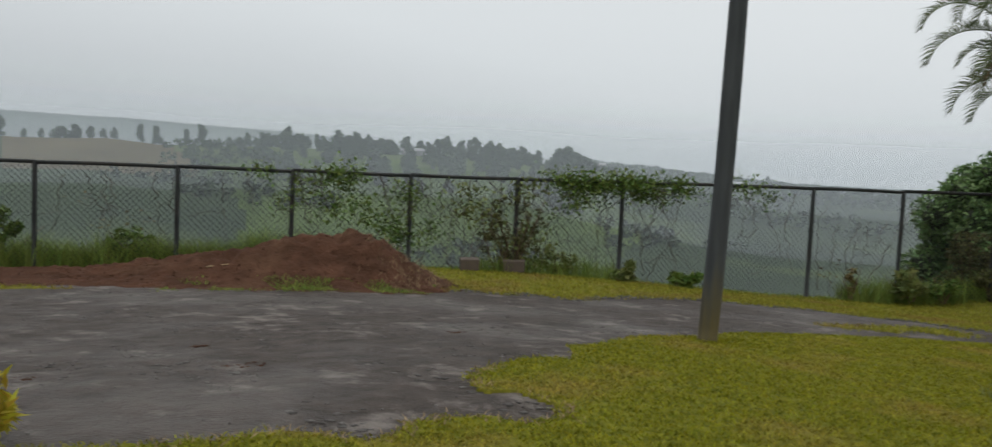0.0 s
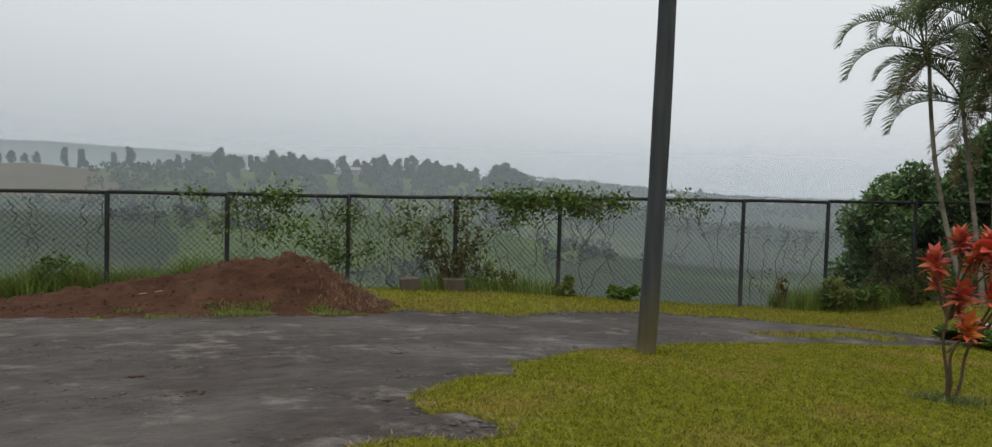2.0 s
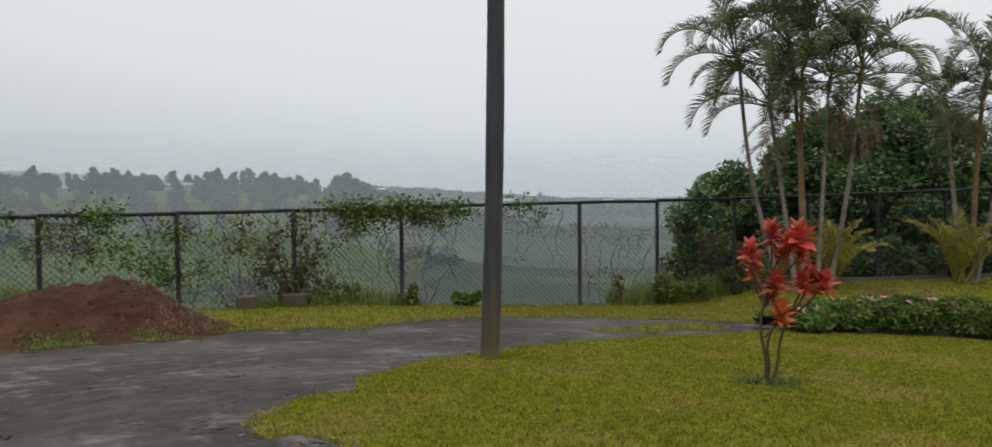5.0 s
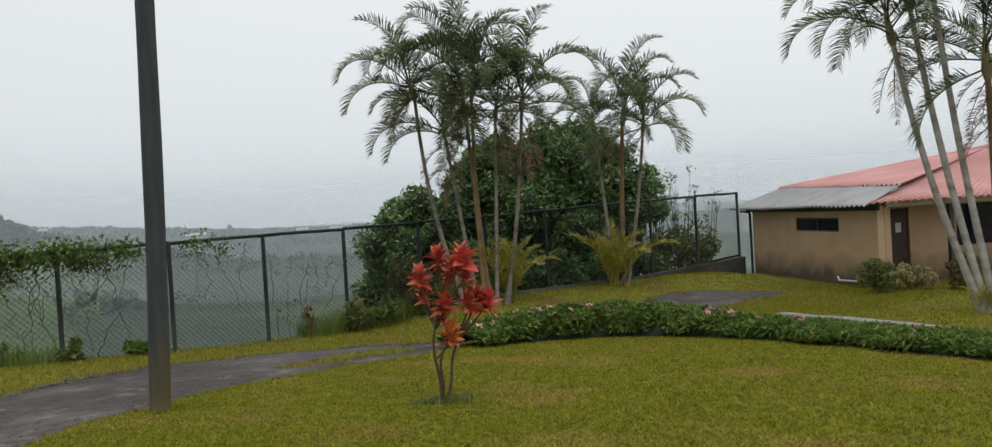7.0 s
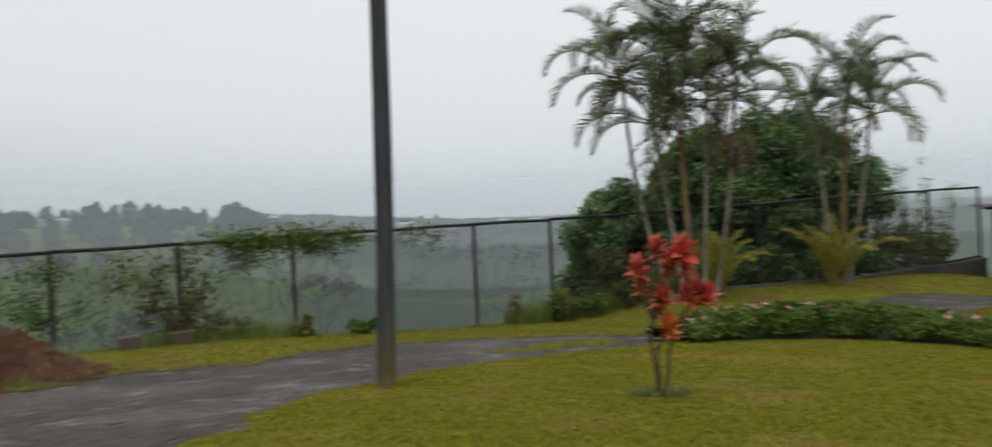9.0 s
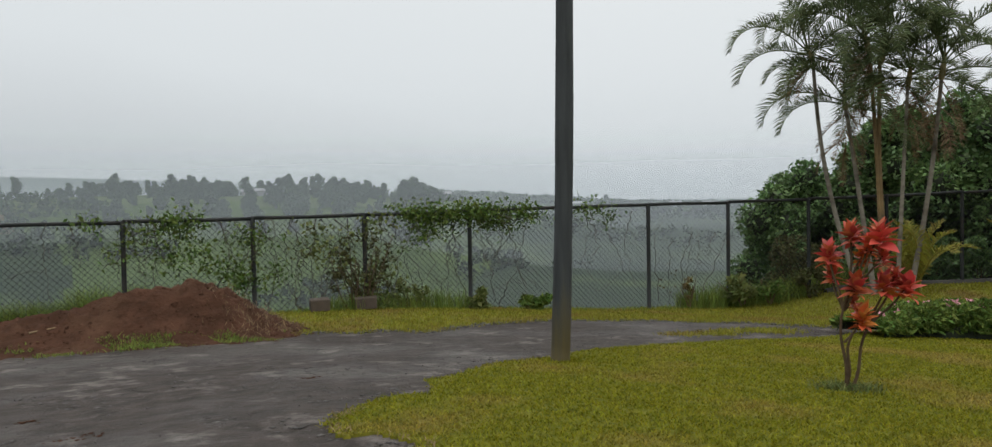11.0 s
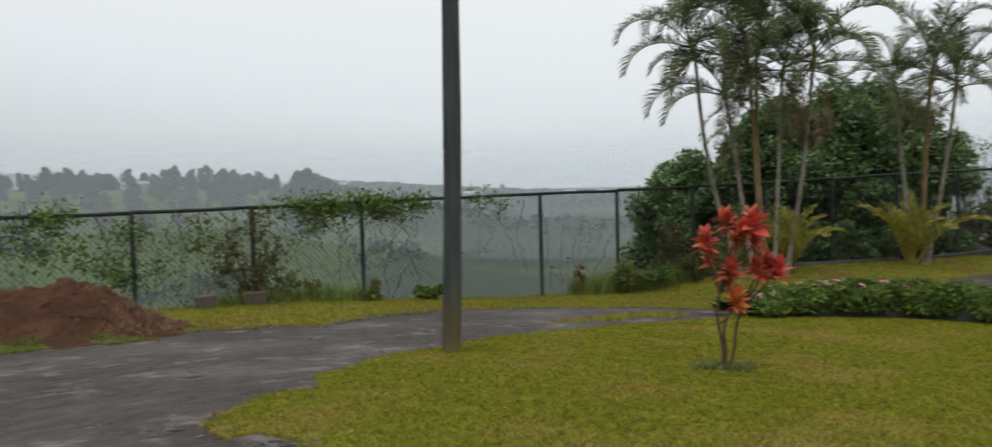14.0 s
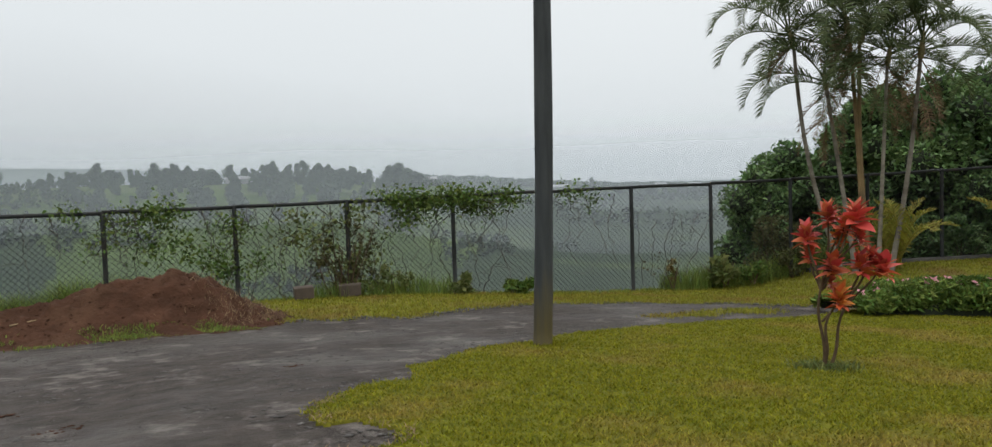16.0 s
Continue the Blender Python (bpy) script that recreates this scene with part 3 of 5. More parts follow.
def stones(name, q, z, size, mat, label, rng, flat=1.0):
    n = len(q)
    base = np.array([(1, 0, 0), (0, 1, 0), (-1, 0, 0), (0, -1, 0), (0, 0, 0.7), (0, 0, -0.7)], float)
    fa = np.array([(0, 1, 4), (1, 2, 4), (2, 3, 4), (3, 0, 4), (1, 0, 5), (2, 1, 5), (3, 2, 5), (0, 3, 5)])
    v = base[None] * np.array([1, 1, flat]) * size * rng.uniform(0.4, 1.5, (n, 1, 1)) * rng.uniform(0.6, 1.3, (n, 6, 1)) + np.column_stack([q, z])[:, None]
    f = fa[None] + 6 * np.arange(n)[:, None, None]
    return tagged(new(name, mesh_np(name, v.reshape(-1, 3), f.reshape(-1, 3), mat)), label, "gravel", kind="stuff")


q = scatter(lambda x, y: on_road(x, y) & ~near_lawn(x, y), (-9, 3), (9, 14), 2200, rng)
stones("road_gravel", q, yard(q[:, 0], q[:, 1]) - 0.03, 0.008, M_GRAVEL, "loose pale gravel scattered over the wet asphalt", rng)
q = scatter(lambda x, y: on_road(x, y) & ~near_lawn(x, y) & (wob(x, y, 1.3, 2) > 0.1), (-8, 3.5), (8, 13.5), 2600, rng)
stones("road_chips", q, yard(q[:, 0], q[:, 1]) - 0.03, 0.024, M_CHIP, "flat pale chips worn out of the asphalt", rng, 0.12)


rim = lambda x, y: on_road(x, y) & ~(on_road(x, y + 0.28) & on_road(x + 0.2, y) & on_road(x - 0.2, y))
q = scatter(rim, (-1, 11), (9, 14.2), 900, rng)
stones("edge_rubble", q + rng.normal(0, 0.05, q.shape), yard(q[:, 0], q[:, 1]) - 0.022, 0.04, M_CHIP, "crumbled asphalt along the broken edge of the drive", rng, 0.35)
q = scatter(lambda x, y: rim(x, y) & (wob(x, y, 2.2, 5) > -0.1), (-1, 10), (9, 14.2), 2600, rng)
q = q + rng.normal(0, 0.09, q.shape)
v, f = blades_np(np.column_stack([q, yard(q[:, 0], q[:, 1]) - 0.03]), 0.05, 0.013, 1.4, rng)
tagged(new("edge_tufts", mesh_np("edge_tufts", v, f, M_VERGE_BLADE)), "sparse grass tufts growing over the broken drive edge", "grass", kind="stuff")


q = np.array([(-1.74, 5.8), (-2.34, 6.63), (-1.7, 5.86), (-1.79, 5.75), (-2.9, 5.2), (-0.4, 7.9)]) + rng.normal(0, 0.03, (6, 2))
q = np.repeat(q, 14, axis=0) + rng.normal(0, 0.05, (84, 2))
stones("clay_crumbs", q, yard(q[:, 0], q[:, 1]) - 0.03, 0.02, M_DIRT, "small crumbs of red clay dropped on the drive", rng, 0.35)


# ---- red dirt heap ----
def heap(x, y):
    """Height of the heap above the yard."""
    e = lambda cx, cy, sx, sy: np.exp(-(((x - cx) / sx) ** 2 + ((y - cy) / sy) ** 2))
    h = 0.6 * e(-1.9, 13.25, 0.82, 0.75) + 0.55 * e(-2.95, 13.3, 1.05, 0.8) + 0.36 * e(-4.4, 13.2, 1.4, 0.9) + 0.17 * e(-6.6, 13.1, 2.2, 0.9) + 0.12 * e(-9.5, 13.0, 2.2, 1.0)
    return 0.93 * h - 0.06 + h * (0.06 * wob(x, y, 3.0) + 0.05 * wob(x, y, 8, 2)) + 0.016 * wob(x, y, 14, 1)


nx, ny = 330, 120
x, y = np.meshgrid(np.linspace(-12.5, -0.2, nx), np.linspace(11.1, 15.4, ny), indexing="ij")
lump = rng.normal(size=(nx, ny))
for _ in range(3):
    lump = (lump + np.roll(lump, 1, 0) + np.roll(lump, 1, 1) + np.roll(lump, -1, 0) + np.roll(lump, -1, 1)) / 5
z = yard(x, y) - 0.005 + heap(x, y) + 0.07 * lump * np.clip(heap(x, y) * 6, 0.1, 1)
i, j = np.meshgrid(np.arange(nx - 1), np.arange(ny - 1), indexing="ij")
f = np.stack([i * ny + j, (i + 1) * ny + j, (i + 1) * ny + j + 1, i * ny + j + 1], -1).reshape(-1, 4)
tagged(new("dirt_mound", mesh_np("dirt_mound", np.stack([x, y, z], -1).reshape(-1, 3), f, M_DIRT, True)), "mound of loose red-brown dirt spread along the drive", "dirt mound")
q = np.column_stack([rng.normal(-1.15, 0.42, 620), rng.normal(12.85, 0.4, 620)])
q = q[heap(q[:, 0], q[:, 1]) > 0.0]
v, f = blades_np(np.column_stack([q, yard(q[:, 0], q[:, 1]) + 0.02 + heap(q[:, 0], q[:, 1])]), 0.07, 0.006, 3.4, rng)
tagged(new("heap_straw", mesh_np("heap_straw", v, f, M_STRAW)), "dry straw and roots on the end of the dirt heap", "dry grass", kind="stuff")
q = np.column_stack([rng.uniform(-4.6, -0.9, 4200), rng.normal(12.08, 0.22, 4200)])
q[:, 1] += 0.18 * (q[:, 0] + 2.5)
q = q[(wob(q[:, 0], q[:, 1], 1.5, 3) > -0.25) & (heap(q[:, 0], q[:, 1]) < 0.14)]
v, f = blades_np(np.column_stack([q, yard(q[:, 0], q[:, 1]) + np.maximum(heap(q[:, 0], q[:, 1]), 0) - 0.005]), 0.035 * (0.4 + np.clip(0.6 + wob(q[:, 0], q[:, 1], 2.5), 0, 1))[:, None], 0.012, 1.6, rng)
tagged(new("heap_grass", mesh_np("heap_grass", v, f, M_WILD)), "green grass tufts at the foot of the dirt heap", "grass", kind="stuff")
q = np.column_stack([rng.uniform(-7.5, -0.5, 900), rng.normal(12.7, 0.5, 900)])
q = q[heap(q[:, 0], q[:, 1]) > -0.03]
stones("heap_clods", q, yard(q[:, 0], q[:, 1]) + heap(q[:, 0], q[:, 1]) + 0.004, 0.016, M_DIRT, "loose clods of red-brown dirt on the heap", rng, 0.8)
sx = np.linspace(0, 1, 7)
v, f = tube_np(np.column_stack([-4.35 + 0.75 * sx, 12.55 + 0.25 * sx + 0.03 * np.sin(5 * sx), 0.64 + 0.1 * sx + yard(-4, 12.6) - 0.42]), 0.014 * (1 - 0.5 * sx), 6)
tagged(new("stick", mesh_np("stick", v, f, M_STRAW)), "broken pale stick lying on red dirt", "stick")

# ---- chain-link fence ----
fence = thing("chain_link_fence", (0, 0, 0), "tall dark chain-link fence with pipe posts and top rail", "fence")


POST_SHIFT = {2: -0.015, 3: 0.043, 4: 0.037, 5: 0.06, 6: 0.04, 7: 0.02}


def post_place(i):
    """Foot and head of the post with this number, counted from the heap to the house."""
    i += POST_SHIFT.get(i, 0.0)
    if i <= 0:
        i -= 0.17
    if i <= 8:
        x, y = P7 + (i - 7) * STEP
        top = 2.16 + 0.018 * (i - 7)
    else:
        x, y = P8 + (FENCE_END - P8) * (i - 8) / 7
        top = 2.18 + 0.31 * (i - 8) / 7
    foot = max(float(yard(np.array(x), np.array(y))) - 0.1, 0.46 * (i - 11.5) / 3.5 - 0.05 if i > 11.5 else -9)
    return np.array([x, y, foot]), np.array([x, y, top])


def wire_net(a0, a1, b0, b1, pitch=0.075):
    """Diagonal wires over the quadrilateral between two posts."""
    out = []
    w, h = np.linalg.norm((b1 - a1)[:2]), 0.5 * (a1[2] - a0[2] + b1[2] - b0[2])
    at = lambda u, s: (a0 + (a1 - a0) * s) * (1 - u) + (b0 + (b1 - b0) * s) * u
    for k in np.arange(-h, w, pitch * 1.414):
        u0, u1 = max(k, 0.0), min(k + h, w)
        if u1 - u0 < 0.02:
            continue
        for flip in (False, True):
            p, q = at(u0 / w, (u0 - k) / h), at(u1 / w, (u1 - k) / h)
            if flip:
                p, q = at(1 - u0 / w, (u0 - k) / h), at(1 - u1 / w, (u1 - k) / h)
            n = max(2, int((u1 - u0) / 0.35) + 1)
            s = np.linspace(0, 1, n)[:, None]
            pts = p + (q - p) * s
            pts[1:-1] += RNG.normal(0, 0.006, (n - 2, 3))
            out.append(tube_np(pts, 0.0034, 3, False))
    return join_np(out)


N_FIRST, N_LAST = -4, 15
for i in range(N_FIRST, N_LAST + 1):
    lo, hi = post_place(i)
    v, f = tube_np([lo, lo * 0.5 + hi * 0.5, hi, hi + (0, 0, 0.03)], [0.042, 0.041, 0.041, 0.025], 10)
    under("post", mesh_np("post", v, f, M_STEEL, True), fence)
    if i < N_LAST:
        l2, h2 = post_place(i + 1)
        v, f = wire_net(lo + (0, 0, 0.12), hi, l2 + (0, 0, 0.12), h2)
        under("mesh_panel", mesh_np("mesh_panel", v, f, M_WIRE), fence, "galvanised diamond wire mesh")
        s = np.linspace(0, 1, 5)[:, None]
        v, f = tube_np(hi + (h2 - hi) * s + np.array([0, 0, 0.012]) * np.sin(np.pi * s + i), 0.034, 8)
        under("top_rail", mesh_np("top_rail", v, f, M_STEEL, True), fence)
        if i >= 12:
            v, f = tube_np([lo + (0, 0, 0.14), l2 + (0, 0, 0.14)], 0.03, 8)
            under("bottom_rail", mesh_np("bottom_rail", v, f, M_STEEL, True), fence)
bm = bmesh.new()
lo, _ = post_place(12)
l2, _ = post_place(15)
d = Vector((l2 - lo)).normalized()
w = Vector((-d.y, d.x, 0)).normalized() * 0.11
vs = [bm.verts.new(p) for p in (Vector((*lo[:2], -0.3)) - w, Vector((*l2[:2], -0.4)) - w + d * 0.15, Vector((*l2[:2], l2[2] + 0.08)) - w + d * 0.15, Vector((*lo[:2], lo[2] + 0.1)) - w)]
face = bm.faces.new(vs)
ext = bmesh.ops.extrude_face_region(bm, geom=[face])
bmesh.ops.translate(bm, vec=w * 2, verts=[g for g in ext["geom"] if isinstance(g, bmesh.types.BMVert)])
bmesh.ops.recalc_face_normals(bm, faces=bm.faces)
bmesh.ops.bevel(bm, geom=bm.edges[:], offset=0.015, segments=1, affect="EDGES")
tagged(part("retaining_wall", bm, M_CONC, None), "low dark stained concrete wall under the fence", "wall", kind="structure")

# low dark edging under the fence behind the palms
v, f = [], []
for k, i in enumerate(np.linspace(9.2, 12, 24)):
    x, y = P8 + (FENCE_END - P8) * (i - 8) / 7
    g = float(yard(np.array(x), np.array(y)))
    v += [(x, y - 0.09, g - 0.12), (x, y - 0.085, g + 0.06), (x, y + 0.05, g + 0.065), (x, y + 0.06, g - 0.12)]
    if k:
        f += [(4 * k - 4 + m_, 4 * k + m_, 4 * k + m_ + 1, 4 * k - 3 + m_) for m_ in range(3)]
tagged(new("fence_kerb", mesh_np("fence_kerb", v, f, M_CONC)), "low dark concrete edging under the fence", "kerb", kind="structure")

# ---- pole ----
pole = thing("utility_pole", (2.05, 8.15, 0.6), "weathered grey wooden pole standing in the lawn", "pole")
s = np.linspace(0, 1, 26)
pts = np.column_stack([0.2 * s ** 0.85 + 0.012 * np.sin(7 * s), 0.01 * np.sin(5 * s), 7.6 * s])
v, f = tube_np(pts, 0.095 - 0.014 * s + 0.002 * np.sin(23 * s), 20)
under("shaft", mesh_np("shaft", v, f, M_POLE, True), pole)
q = np.column_stack([rng.normal(2.05, 0.12, 420), rng.normal(8.17, 0.12, 420)])
v, f = blades_np(np.column_stack([q, yard(q[:, 0], q[:, 1]) - 0.01]), 0.035, 0.01, 1.2, rng)
tagged(new("pole_grass", mesh_np("pole_grass", v, f, M_BLADE)), "longer grass round the foot of the pole", "grass", kind="stuff")


# ---- red-leaved shrub on the lawn ----
def broad_leaf(length, width):
    """One long pointed leaf along x, folded on its midrib and bent down."""
    n = 6
    v, f = [], []
    for k in range(n):
        s = k / (n - 1)
        hw = width * math.sin(math.pi * min(1, 0.1 + 0.9 * s) ** 0.8) * 0.5 + 0.002
        zz = -0.25 * length * s * s
        v += [(length * s, hw, zz + hw * 0.35), (length * s, 0, zz), (length * s, -hw, zz + hw * 0.35)]
        if k:
            o = 3 * k
            f += [(o - 3, o, o + 1, o - 2), (o - 2, o + 1, o + 2, o - 1)]
    return np.array(v), np.array(f)


SHRUB = Vector((3.785, 5.97, 0.0))
SHRUB.z = float(yard(np.array(SHRUB.x), np.array(SHRUB.y))) - 0.01
shrub = thing("red_leaved_shrub", SHRUB, "small shrub with bright red-orange leaf rosettes on bare stems", "shrub")
PERP, AWAY = Vector((0.845, -0.535, 0)), Vector((0.535, 0.845, 0))
# across, away, height, colour, size of each rosette
ROSETTES = [(0.05, 0.03, 1.24, 1, 1.0), (0.25, -0.05, 1.23, 1, 1.25), (-0.11, 0.0, 1.08, 1, 1.0), (-0.09, 0.08, 0.93, 1, 0.75), (0.08, -0.08, 0.85, 1, 1.05), (0.28, 0.0, 0.85, 1, 1.05), (0.44, 0.03, 0.83, 1, 1.15),
            (0.12, -0.1, 0.60, 2, 1.0), (0.06, 0.08, 0.72, 1, 0.75), (0.13, 0.08, 1.06, 2, 0.75), (0.28, 0.06, 1.06, 1, 0.8), (0.17, -0.03, 1.16, 1, 0.9), (0.36, 0.1, 0.9, 1, 0.8)]
MAIN = [(Vector((0, 0, -0.04)), PERP * -0.01 + Vector((0, 0, 0.62))), (PERP * 0.03 + Vector((0, 0, -0.04)), PERP * 0.19 + AWAY * 0.05 + Vector((0, 0, 0.52))), (PERP * 0.0 + AWAY * 0.03, PERP * 0.06 + AWAY * -0.05 + Vector((0, 0, 0.45)))]
for lo_, hi_ in MAIN:
    pts = [tuple(lo_ * (1 - s) + hi_ * s + PERP * 0.02 * math.sin(6 * s) - PERP * 0.03 * s * (1 - s)) for s in np.linspace(0, 1, 10)]
    v, f = tube_np(pts, np.linspace(0.015, 0.010, 10), 7)
    under("stem", mesh_np("stem", v, f, M_STEM, True), shrub)
for n, (du, dv, dz, _, sz) in enumerate(ROSETTES):
    tip = PERP * du + AWAY * dv + Vector((0, 0, dz))
    root = min((m_[1] for m_ in MAIN), key=lambda c: (c - tip).length)
    if dz < 0.7:
        root = root * 0.6
    pts = [tuple(root * (1 - s) + tip * s + PERP * 0.025 * math.sin(3 * s + n) * math.sin(math.pi * s)) for s in np.linspace(0, 1, 6)]
    v, f = tube_np(pts, np.linspace(0.011, 0.007, 6), 6)
    under("branch", mesh_np("branch", v, f, M_STEM, True), shrub)
leaf_red, leaf_orange = (mesh_np("leaf", *broad_leaf(0.13, 0.066), m, True) for m in (M_RED, M_ORANGE))
for n, (du, dv, dz, kind_, sz) in enumerate(ROSETTES):
    tip = PERP * du + AWAY * dv + Vector((0, 0, dz))
    for k in range(25):
        up = 80 - 3.6 * k + random.uniform(-9, 9)
        ob = under("leaf", leaf_orange if kind_ == 2 or random.random() < 0.08 else leaf_red, shrub)
        sc = sz * random.uniform(0.72, 1.06)
        ob.matrix_local = Matrix.Translation(tip - Vector((0, 0, 0.004 * k))) @ pose(0, 0, 0, 0, 0, k * 137.5 + random.uniform(-20, 20)) @ pose(0, 0, 0, random.uniform(-35, 35), -up, 0) @ Matrix.Diagonal((sc, sc * random.uniform(0.85, 1.2), sc, 1))
q = np.column_stack([rng.normal(SHRUB.x + 0.03, 0.12, 420), rng.normal(SHRUB.y, 0.09, 420)])
v, f = blades_np(np.column_stack([q, yard(q[:, 0], q[:, 1]) - 0.01]), 0.055, 0.012, 1.5, rng)
tagged(new("shrub_weeds", mesh_np("shrub_weeds", v, f, M_SHRUB)), "dark green weeds round the foot of the red shrub", "weeds", kind="stuff")


# ---- leafy masses ----
def lumpy_points(centre, radii, n, lumps, rng, lump_size=0.35, floor=None, turn=0.0):
    """Points and outward directions near the skin of many lumps that fill an ellipsoid."""
    u = rng.normal(size=(lumps, 3))
    u /= np.linalg.norm(u, axis=1, keepdims=True)
    c = u * rng.uniform(0.45, 0.82, (lumps, 1)) * np.array(radii)
    k = rng.integers(0, lumps, n)
    d = rng.normal(size=(n, 3))
    d /= np.linalg.norm(d, axis=1, keepdims=True)
    size = lump_size * min(radii) * rng.uniform(0.6, 1.3, lumps)
    p = c[k] + d * size[k][:, None] * rng.uniform(0.75, 1.05, (n, 1))
    ca, sa = math.cos(turn), math.sin(turn)
    p = np.column_stack([p[:, 0] * ca - p[:, 1] * sa, p[:, 0] * sa + p[:, 1] * ca, p[:, 2]]) + np.array(centre)
    d = np.column_stack([d[:, 0] * ca - d[:, 1] * sa, d[:, 0] * sa + d[:, 1] * ca, d[:, 2]])
    if floor is not None:
        k = p[:, 2] > floor
        p, d = p[k], d[k]
    return p, d


def bush(name, place, radii, n, mat, label, category="bush", leaf=0.09, lumps=16, stems=5, seed=1, turn=0.0, group=""):
    """A loose bush: stems from the ground and leaves on lumps."""
    rng = np.random.default_rng(seed)
    ob = thing(name, place, label, category, group)
    items = []
    for k in range(stems):
        tip = np.array([rng.normal(0, radii[0] * 0.5), rng.normal(0, radii[1] * 0.5), radii[2] * rng.uniform(1.0, 1.7)])
        s = np.linspace(0, 1, 6)[:, None]
        items.append(tube_np(np.array([tip[0] * 0.15, tip[1] * 0.15, -0.05]) * (1 - s) + tip * s + 0.08 * radii[0] * np.sin(4 * s + k), np.linspace(0.014, 0.005, 6), 5))
    under("stem_tangle", mesh_np("stem_tangle", *join_np(items), M_STEM), ob, kind="stuff")
    p, d = lumpy_points((0, 0, radii[2] * 1.0), radii, n, lumps, rng, 0.4, 0.02, turn)
    under("foliage", mesh_np("foliage", *leaves_np(p, leaf, d * 0.7, 0.2, rng=rng), mat), ob)
    return ob


# ---- flowering hedge ----
HEDGE = np.array([(6.75, 10.15), (7.5, 10.25), (8.3, 9.85), (9.1, 9.3), (9.6, 8.4), (9.75, 7.2), (9.6, 6.0), (9.45, 4.8), (9.35, 3.6), (9.3, 2.4)])
HEDGE_H = np.array([0.2, 0.34, 0.40, 0.41, 0.34, 0.22, 0.18, 0.17, 0.17, 0.17])
hedge = thing("flowering_hedge", (0, 0, 0), "low clipped green hedge with scattered pink flowers", "hedge")
t = np.linspace(0, 9, 120)
hx, hy, hh = (np.interp(t, range(10), a) for a in (HEDGE[:, 0], HEDGE[:, 1], HEDGE_H))
dx, dy = np.gradient(hx), np.gradient(hy)
ln = np.hypot(dx, dy)
nx_, ny_ = -dy / ln, dx / ln
# added dark body under the leaves, coloured as the hedge's inner shade
ring = []
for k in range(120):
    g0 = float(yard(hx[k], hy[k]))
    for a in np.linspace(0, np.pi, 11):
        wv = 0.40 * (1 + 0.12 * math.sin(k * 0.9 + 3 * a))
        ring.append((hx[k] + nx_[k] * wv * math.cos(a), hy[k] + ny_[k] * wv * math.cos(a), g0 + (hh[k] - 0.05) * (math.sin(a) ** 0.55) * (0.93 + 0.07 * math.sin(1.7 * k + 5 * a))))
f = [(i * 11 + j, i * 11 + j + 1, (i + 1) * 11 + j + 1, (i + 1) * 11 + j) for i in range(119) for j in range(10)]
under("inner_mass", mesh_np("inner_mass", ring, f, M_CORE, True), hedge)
n = 42000
k = rng.integers(0, 120, n)
a = rng.uniform(0.02, np.pi - 0.02, n)
wv = 0.45 * (1 + 0.15 * np.sin(k * 0.5 + 2 * a) + rng.normal(0, 0.07, n))
hv = hh[k] * np.sin(a) ** 0.5 * (1 + 0.10 * np.sin(k * 0.7 + 4 * a) + rng.normal(0, 0.07, n))
jit = rng.normal(0, 0.05, n)
px = hx[k] + nx_[k] * wv * np.cos(a) + dx[k] / ln[k] * jit
py = hy[k] + ny_[k] * wv * np.cos(a) + dy[k] / ln[k] * jit
p = np.column_stack([px, py, yard(px, py) + hv + 0.02])
o = np.column_stack([nx_[k] * np.cos(a), ny_[k] * np.cos(a), np.sin(a)])
under("foliage", mesh_np("foliage", *leaves_np(p, 0.11, o * 0.7, 0.1, 0.3, rng, 0.25), M_HEDGE), hedge)


def blossom():
    v, f = [], []
    for k in range(5):
        a = k * 2 * math.pi / 5
        c, s = np.array([math.cos(a), math.sin(a), 0]), np.array([-math.sin(a), math.cos(a), 0])
        o = len(v)
        v += [np.zeros(3), (c * 0.6 + s * 0.38) * 0.04 + (0, 0, 0.012), c * 0.05 + (0, 0, 0.008), (c * 0.6 - s * 0.38) * 0.04 + (0, 0, 0.012)]
        f.append((o, o + 1, o + 2, o + 3))
    return np.array(v), np.array(f)


bl = mesh_np("blossom", *blossom(), M_PINK)
knots = [float(v_) for v_ in (5, 14, 20, 24, 28, 33, 38, 47, 58, 63, 74, 92)]
for k in range(64):
    kk = int(np.clip(knots[k % 12] + rng.normal(0, 2.2), 0, 119))
    side = rng.uniform(0.9, 2.3)
    bx, by = hx[kk] + nx_[kk] * 0.42 * math.cos(side), hy[kk] + ny_[kk] * 0.42 * math.cos(side)
    ob = under("blossom", bl, hedge)
    ob.matrix_local = pose(bx, by, float(yard(bx, by)) + hh[kk] * math.sin(side) ** 0.5 * 1.06 + 0.03, rng.uniform(-50, 50), rng.uniform(-60, 20), rng.uniform(0, 360)) @ Matrix.Diagonal((1.6, 1.6, 1.6, 1))


